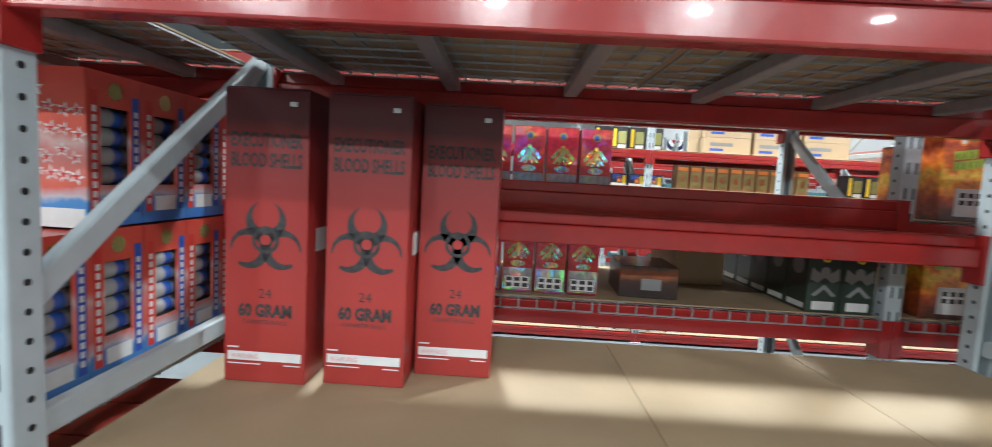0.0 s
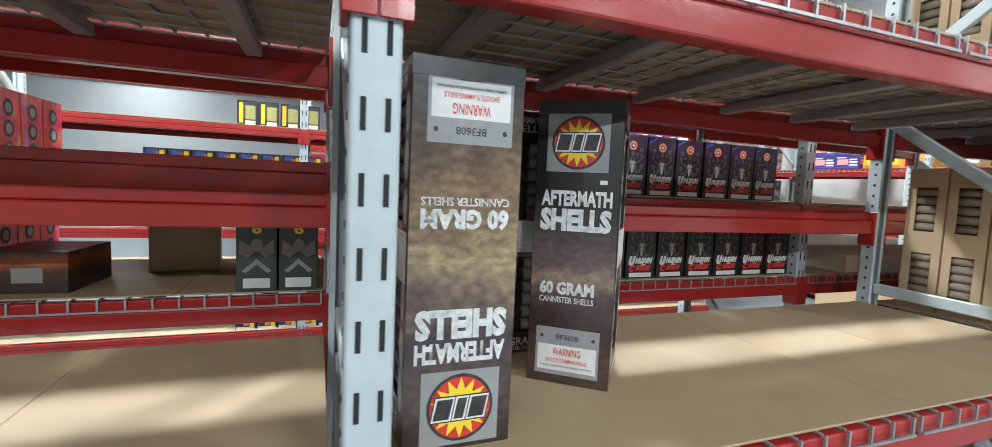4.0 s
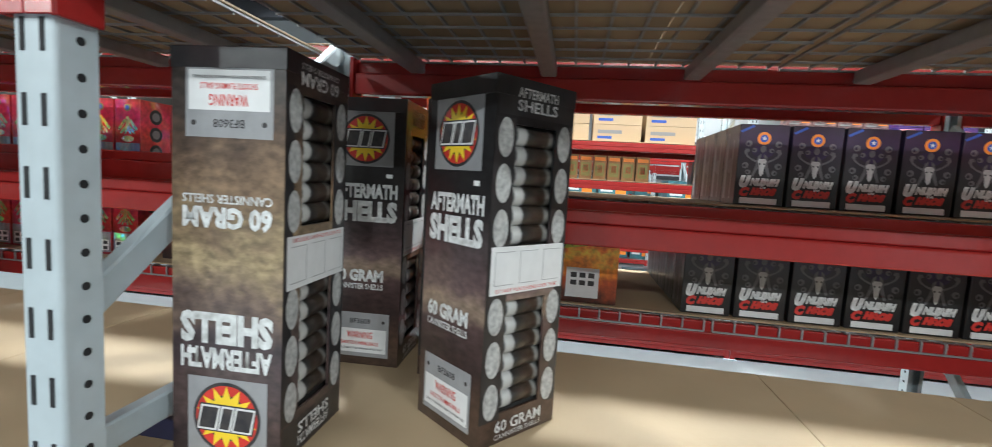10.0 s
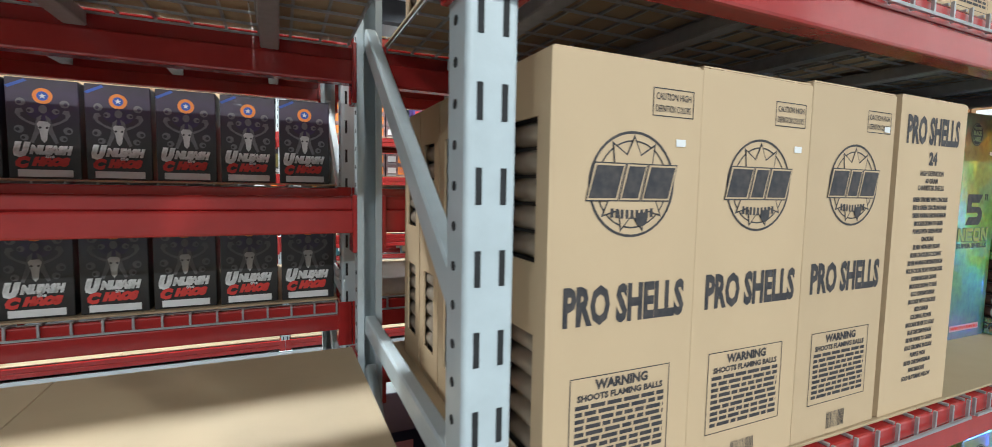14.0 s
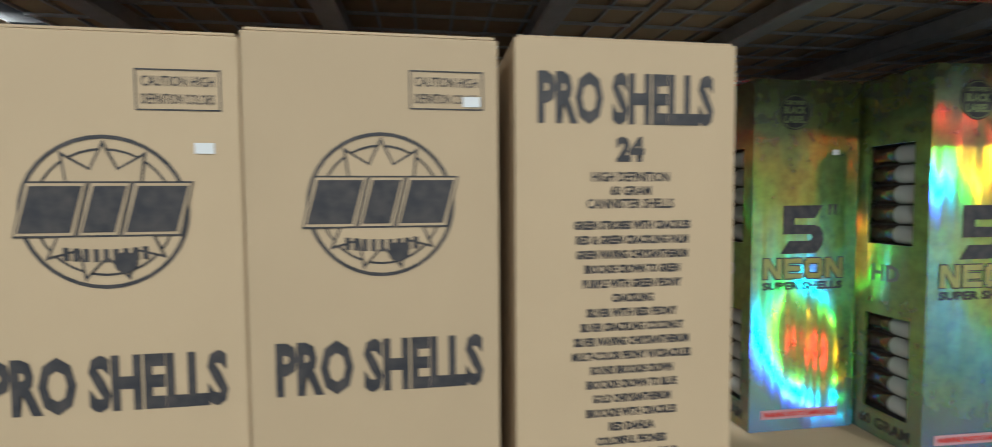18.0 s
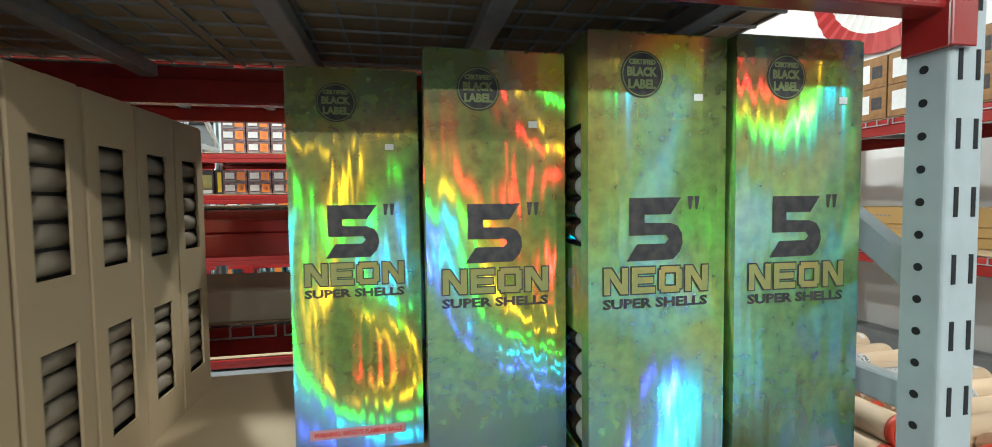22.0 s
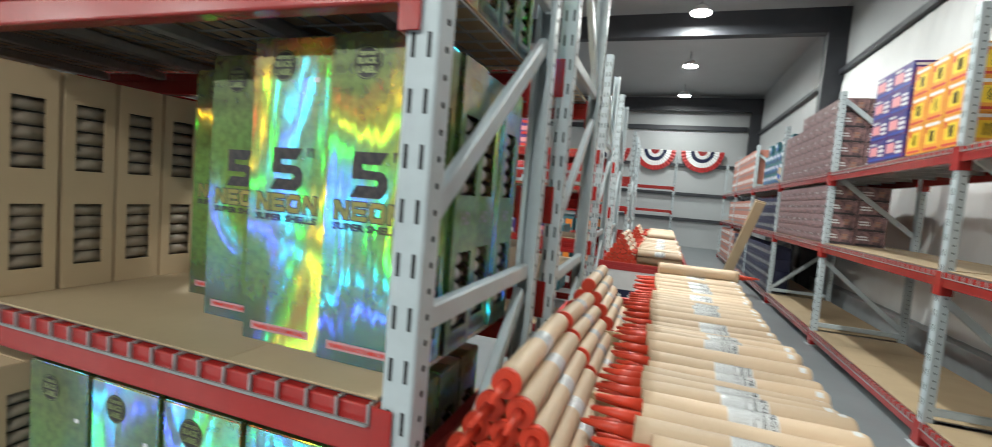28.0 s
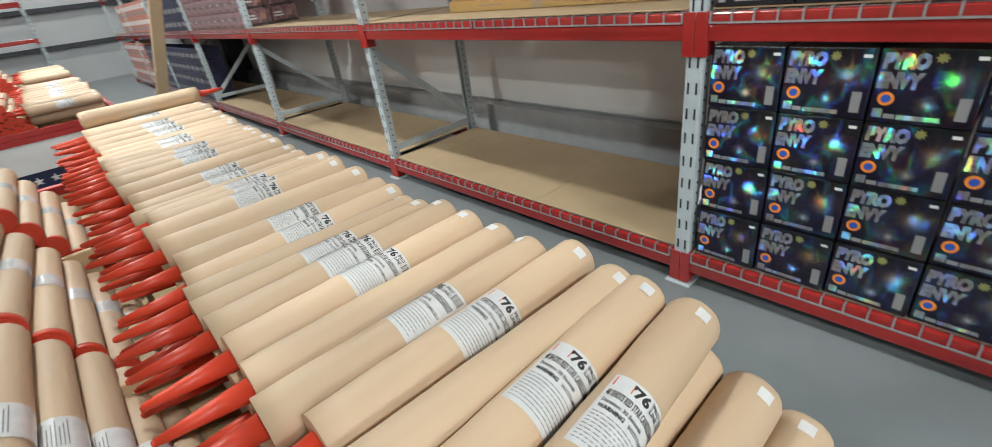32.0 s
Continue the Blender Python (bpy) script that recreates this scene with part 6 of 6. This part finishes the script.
GOLDCARD = shader("golden_card", (0.50, 0.315, 0.115), 0.65, grain=0.2, scale=3, stain=0.2, stain_scale=2, bump=0.1, bump_scale=7, each=0.05)


def case(name, label, w, d, h, m, group="", stripes=True, card=KRAFT):
    ob = thing(name, label, "carton", m, group)
    part("carton_body", carton_body(w, d, h), card, ob)
    flaps(ob, w, d, h, card)
    if stripes:
        printed(ob, "print", lines([(-w * 0.32 + 0.03 * i, h * 0.45, -w * 0.32 + 0.03 * i + 0.02, h * 0.55) for i in range(7)]), GREYINK)
        printed(ob, "print", rect(w * 0.22, h * 0.4, w * 0.26, h * 0.6), INK)
        printed(ob, "sealing_tape", rect(-w * 0.05, 0, w * 0.0, h), BOARD)
    return ob


case("flat_carton", "long flat brown carton lying on the wall rack", 1.62, 0.42, 0.062, pose(5.10, 1.735, 1.2155, 0, 0, -89), "flat brown cartons", card=GOLDCARD)
case("flat_carton", "long flat brown carton lying on another one", 1.60, 0.42, 0.060, pose(5.09, 1.72, 1.2815, 0, 0, -90.5), "flat brown cartons", card=GOLDCARD)
case("flat_carton", "long flat brown carton on top of the pile", 1.62, 0.40, 0.110, pose(5.08, 1.865, 1.3455, 0, 0, -90), "flat brown cartons", card=GOLDCARD)

RUST = shader("rust_ink", (0.36, 0.15, 0.09), 0.45, grain=0.8, scale=30, tint=(0.3, 0.25, 0.24))
FLOWER = [(-0.42, 0.40, -0.04, 0.50, LABELW), (-0.42, 0.58, -0.08, 0.68, LABELW), (0.10, 0.36, 0.30, 0.74, RUST), (-0.46, 0.04, 0.46, 0.16, INK)]
VIOLET = [(-0.46, 0.08, 0.46, 0.16, BLUEINK), (-0.44, 0.80, -0.05, 0.90, WHITEINK), (0.10, 0.64, 0.40, 0.74, LABELW), (-0.42, 0.30, 0.05, 0.72, PINKINK), (0.10, 0.42, 0.44, 0.56, LABELW), (0.10, 0.22, 0.44, 0.34, LABELW)]
SUNNY = [(-0.42, 0.06, 0.42, 0.14, REDINK), (-0.38, 0.62, -0.2, 0.8, REDINK), (-0.30, 0.25, 0.28, 0.75, YELLOWINK), (-0.12, 0.32, 0.14, 0.68, INK), (-0.4, 0.84, 0.4, 0.94, LABELW)]
MAUVEINK = shader("mauve_ink", (0.34, 0.22, 0.23), 0.45, grain=0.8, scale=30, tint=(0.08, 0.05, 0.06))
MAUVE = [(-0.46, 0.2, 0.46, 0.94, MAUVEINK), (-0.36, 0.45, 0.02, 0.58, LABELW), (0.14, 0.35, 0.3, 0.75, GREYINK)]
row("flower_carton", "mauve firework carton with an orange flower and white lettering", 0.295, 0.29, 0.167, CARTON_FLW, MAUVE, [wpose(5.875 + 0.3 * i, 2.0455 + 0.169 * j) for i in range(1, 8) for j in range(5 - (i > 4))] + [wpose(5.85 + 0.3 * i, 1.2155 + 0.169 * j) for i in range(1, 8) for j in range(4)], "mauve flower cartons")
row("flower_carton", "mauve firework carton at the end of its stack", 0.295, 0.29, 0.167, CARTON_FLW, MAUVE, [wpose(5.875, 2.0455 + 0.169 * j, 0.3 * k) for j in range(5) for k in range(2)] + [wpose(5.85, 1.2155 + 0.169 * j, 0.3 * k) for j in range(4) for k in range(2)], "mauve flower cartons", FLOWER)
row("violet_carton", "violet firework carton with pink and white print", 0.34, 0.29, 0.195, CARTON_PURP, VIOLET, [wpose(4.19, 2.0455 + 0.197 * j, 0.3 * k) for j in range(4) for k in range(2)] + [wpose(4.535, 2.0455 + 0.197 * j) for j in range(4)], "violet cartons on the wall rack", True)
row("sunny_carton", "orange and yellow firework carton with a black figure", 0.24, 0.29, 0.225, CARTON_OR, SUNNY, [wpose(3.34 + 0.25 * i, 2.0455 + 0.227 * j) for i in range(3) for j in range(3)] + [wpose(3.34, 2.0455 + 0.227 * j, 0.3) for j in range(3)], "orange cartons", True)
row("pale_carton", "pale brown firework carton with a dark print", 0.28, 0.3, 0.2, CARTON_BRN, [(-0.4, 0.2, 0.1, 0.8, LABELW), (0.15, 0.3, 0.4, 0.7, INK)], [wpose(2.70 - 0.29 * i, 2.0455 + 0.202 * j) for i in range(7) for j in range(2)], "pale cartons on the wall rack", True)
BOXES = [(-0.4, 0.55, 0.1, 0.85, LABELW), (0.12, 0.2, 0.42, 0.8, BLUEINK), (-0.4, 0.1, 0.0, 0.4, INK)]
row("teal_carton", "teal and blue firework carton with white print", 0.26, 0.3, 0.2, CARTON_TEAL, BOXES, [wpose(8.42 + 0.27 * i, 2.0455 + 0.202 * j, 0.12) for i in range(8) for j in range(4 - (i * 3 % 2))], "teal cartons")
row("dark_case", "dark carton on the wall rack", 0.28, 0.3, 0.19, CARTON_DARK, [(-0.4, 0.3, 0.3, 0.6, GREYINK)], [wpose(8.42 + 0.29 * i, 1.2155 + 0.192 * j) for i in range(8) for j in range(3)] + [wpose(8.42 + 0.29 * i, 0.185 + 0.192 * j) for i in range(15) for j in range(4)], "dark cartons on the wall rack")
row("salmon_carton", "salmon pink firework carton with pale print", 0.36, 0.32, 0.27, CARTON_PINK, [(-0.4, 0.5, 0.3, 0.8, LABELW), (-0.3, 0.15, 0.4, 0.35, GREYINK)], [wpose(10.95 + 0.37 * i, z + 0.272 * j) for i in range(9) for z, n in ((2.0455, 3), (1.2155, 2)) for j in range(n)] + [wpose(12.9 + 0.37 * i, 0.185 + 0.272 * j) for i in range(7) for j in range(3)], "salmon cartons")
tilt = thing("tilted_carton", "blue and brown carton tipped on its edge", "carton", wpose(8.38, 2.075, -0.02, 4) @ pose(0, 0, 0, 0, 18, 0))
part("carton_body", carton_body(0.2, 0.25, 0.2), KRAFT, tilt)
printed(tilt, "print", rect(-0.09, 0.03, 0.09, 0.11), BLUEINK)
plank = thing("leaning_carton", "long narrow brown carton leaning on the wall rack", "carton", pose(0, 0, 0))
part("carton_body", bar(bmesh.new(), (4.18, 9.35, 0.03), (4.56, 8.55, 1.70), 0.16, 0.11, (0, 1, 0), 0.004), KRAFT, plank)
printed(plank, "sealing_tape", bar(bmesh.new(), (4.175, 9.36, 0.02), (4.565, 8.54, 1.712), 0.162, 0.03, (0, 1, 0)), BOARD)

# ---- building frame, bunting and lamps ----
def frame_part(label, *boxes):
    ob = thing("portal_frame", label, "steel frame", None, "", "structure")
    for d in boxes:
        part("steel_member", B(*d, bevel=0.004), STEEL, ob)


def girt(name, d, mat=STEEL):
    setting(name, B(*d, bevel=0.003), mat)


for fy in (-4.0, 10.2, 18.55):
    frame_part("dark steel portal frame of the building", (X1 - 0.35, fy, 0, X1 - 0.002, fy + 0.26, 5.0), (X0 + 0.01, fy, 5.08 + 0.03, X1 - 0.3505, fy + 0.24, 5.60), (X1 - 0.35, fy, 5.001, X1 - 0.002, fy + 0.26, 5.60))
for i, z in enumerate((4.45, 3.05, 1.95, 0.98)):
    girt("trim_%d" % (i + 1), (X0 + 0.01, Y1 - 0.12, z, X1 - 0.36, Y1 - 0.002, z + (0.17 if i < 1 else 0.12)))
for i, z in enumerate((4.3,)):
    girt("trim_%d" % (i + 6), (X1 - 0.10, Y0 + 0.01, z, X1 - 0.002, 18.5, z + 0.10))
QUILT = shader("white_insulation", (0.84, 0.84, 0.84), 0.45, grain=0.12, scale=1.4, stain=0.2, stain_scale=0.9, bump=0.5, bump_scale=2.2)


def blanket(y0, y1, z0, z1):
    """White insulation that bulges between its fixings."""
    bm = bmesh.new()
    ny, nz = 140, 20
    g = [[bm.verts.new((X1 - 0.02 - 0.06 * abs(math.sin(math.pi * (y0 + (y1 - y0) * i / ny) / 1.2)) ** 0.6 * math.sin(math.pi * j / nz) ** 0.5 - 0.008 * math.sin(i * 1.9 + j), y0 + (y1 - y0) * i / ny, z0 + (z1 - z0) * j / nz)) for j in range(nz + 1)] for i in range(ny + 1)]
    for i in range(ny):
        for j in range(nz):
            bm.faces.new((g[i][j], g[i][j + 1], g[i + 1][j + 1], g[i + 1][j]))
    return bm


for i, (z0, z1) in enumerate(((0.35, 4.28),)):
    ob = put("wall_lining_%d" % (i + 1), mesh_of(blanket(-3.7, 10.1, z0, z1), QUILT, True))
    tagged(ob, "white bulging insulation blanket on the building wall", "insulation", kind="structure")
ledge = shader("grey_sill", (0.42, 0.44, 0.45), 0.5, grain=0.3, scale=8)
girt("trim_9", (X1 - 0.14, Y0 + 0.02, 0.0, X1 - 0.004, 18.4, 0.33), ledge)

def bunting(m):
    """A pleated half-round fan in red, white and navy bands."""
    ob = thing("bunting_fan", "pleated red white and navy bunting fan on the wall", "bunting", m, "bunting fans")
    n = 36
    for name, r0, r1, mat in (("red_band", 0.62, 0.80, BINRED), ("white_band", 0.44, 0.62, WHITE), ("navy_band", 0.30, 0.44, NAVY), ("white_band", 0.17, 0.30, WHITE), ("red_band", 0.0, 0.17, BINRED)):
        bm = bmesh.new()
        for i in range(n):
            q = []
            for j in (i, i + 1):
                a = math.pi * j / n
                dy = 0.02 * (j % 2)
                q.append([bm.verts.new((r * math.cos(a) * 0.95, -dy, -r * math.sin(a))) for r in (r0, r1)])
            bm.faces.new((q[0][0], q[1][0], q[1][1], q[0][1])) if r0 else bm.faces.new((q[0][0], q[1][1], q[0][1]))
        part(name, bm, mat, ob)
    return ob


copies(bunting, [pose(x, Y1 - 0.16, 3.66) for x in (0.8, 2.5, 4.2)] + [pose(X1 - 0.10, y, 3.62, 0, 0, -90) for y in (1.35, 2.95)])
rack_row("pallet_rack", "small red shelf rack against the end wall", pose(0.9, 17.2, 0), (0, 2.4), 3.3, (0.4, 1.35, 2.2), high=0.09, lips=False)
GLASSY = lit("lamp_lens", (1.0, 0.97, 0.93), 26)


def lamp(m):
    ob = thing("high_bay_lamp", "round white high bay ceiling lamp, lit", "ceiling lamp", m, "high bay lamps")
    part("housing", tube(bmesh.new(), (0, 0, 0.03), (0, 0, 0.16), 0.20, 0.11, 24), WHITE, ob)
    part("rod", tube(bmesh.new(), (0, 0, 0.1605), (0, 0, 0.419), 0.012, 0.012, 8), GALV, ob)
    part("lens", tube(bmesh.new(), (0, 0, 0.006), (0, 0, 0.029), 0.19, 0.195, 24), GLASSY, ob, "glowing white lens")
    return ob


copies(lamp, [pose(x, y, CEILING - 0.42) for x, y, p in LAMP_SPOTS])
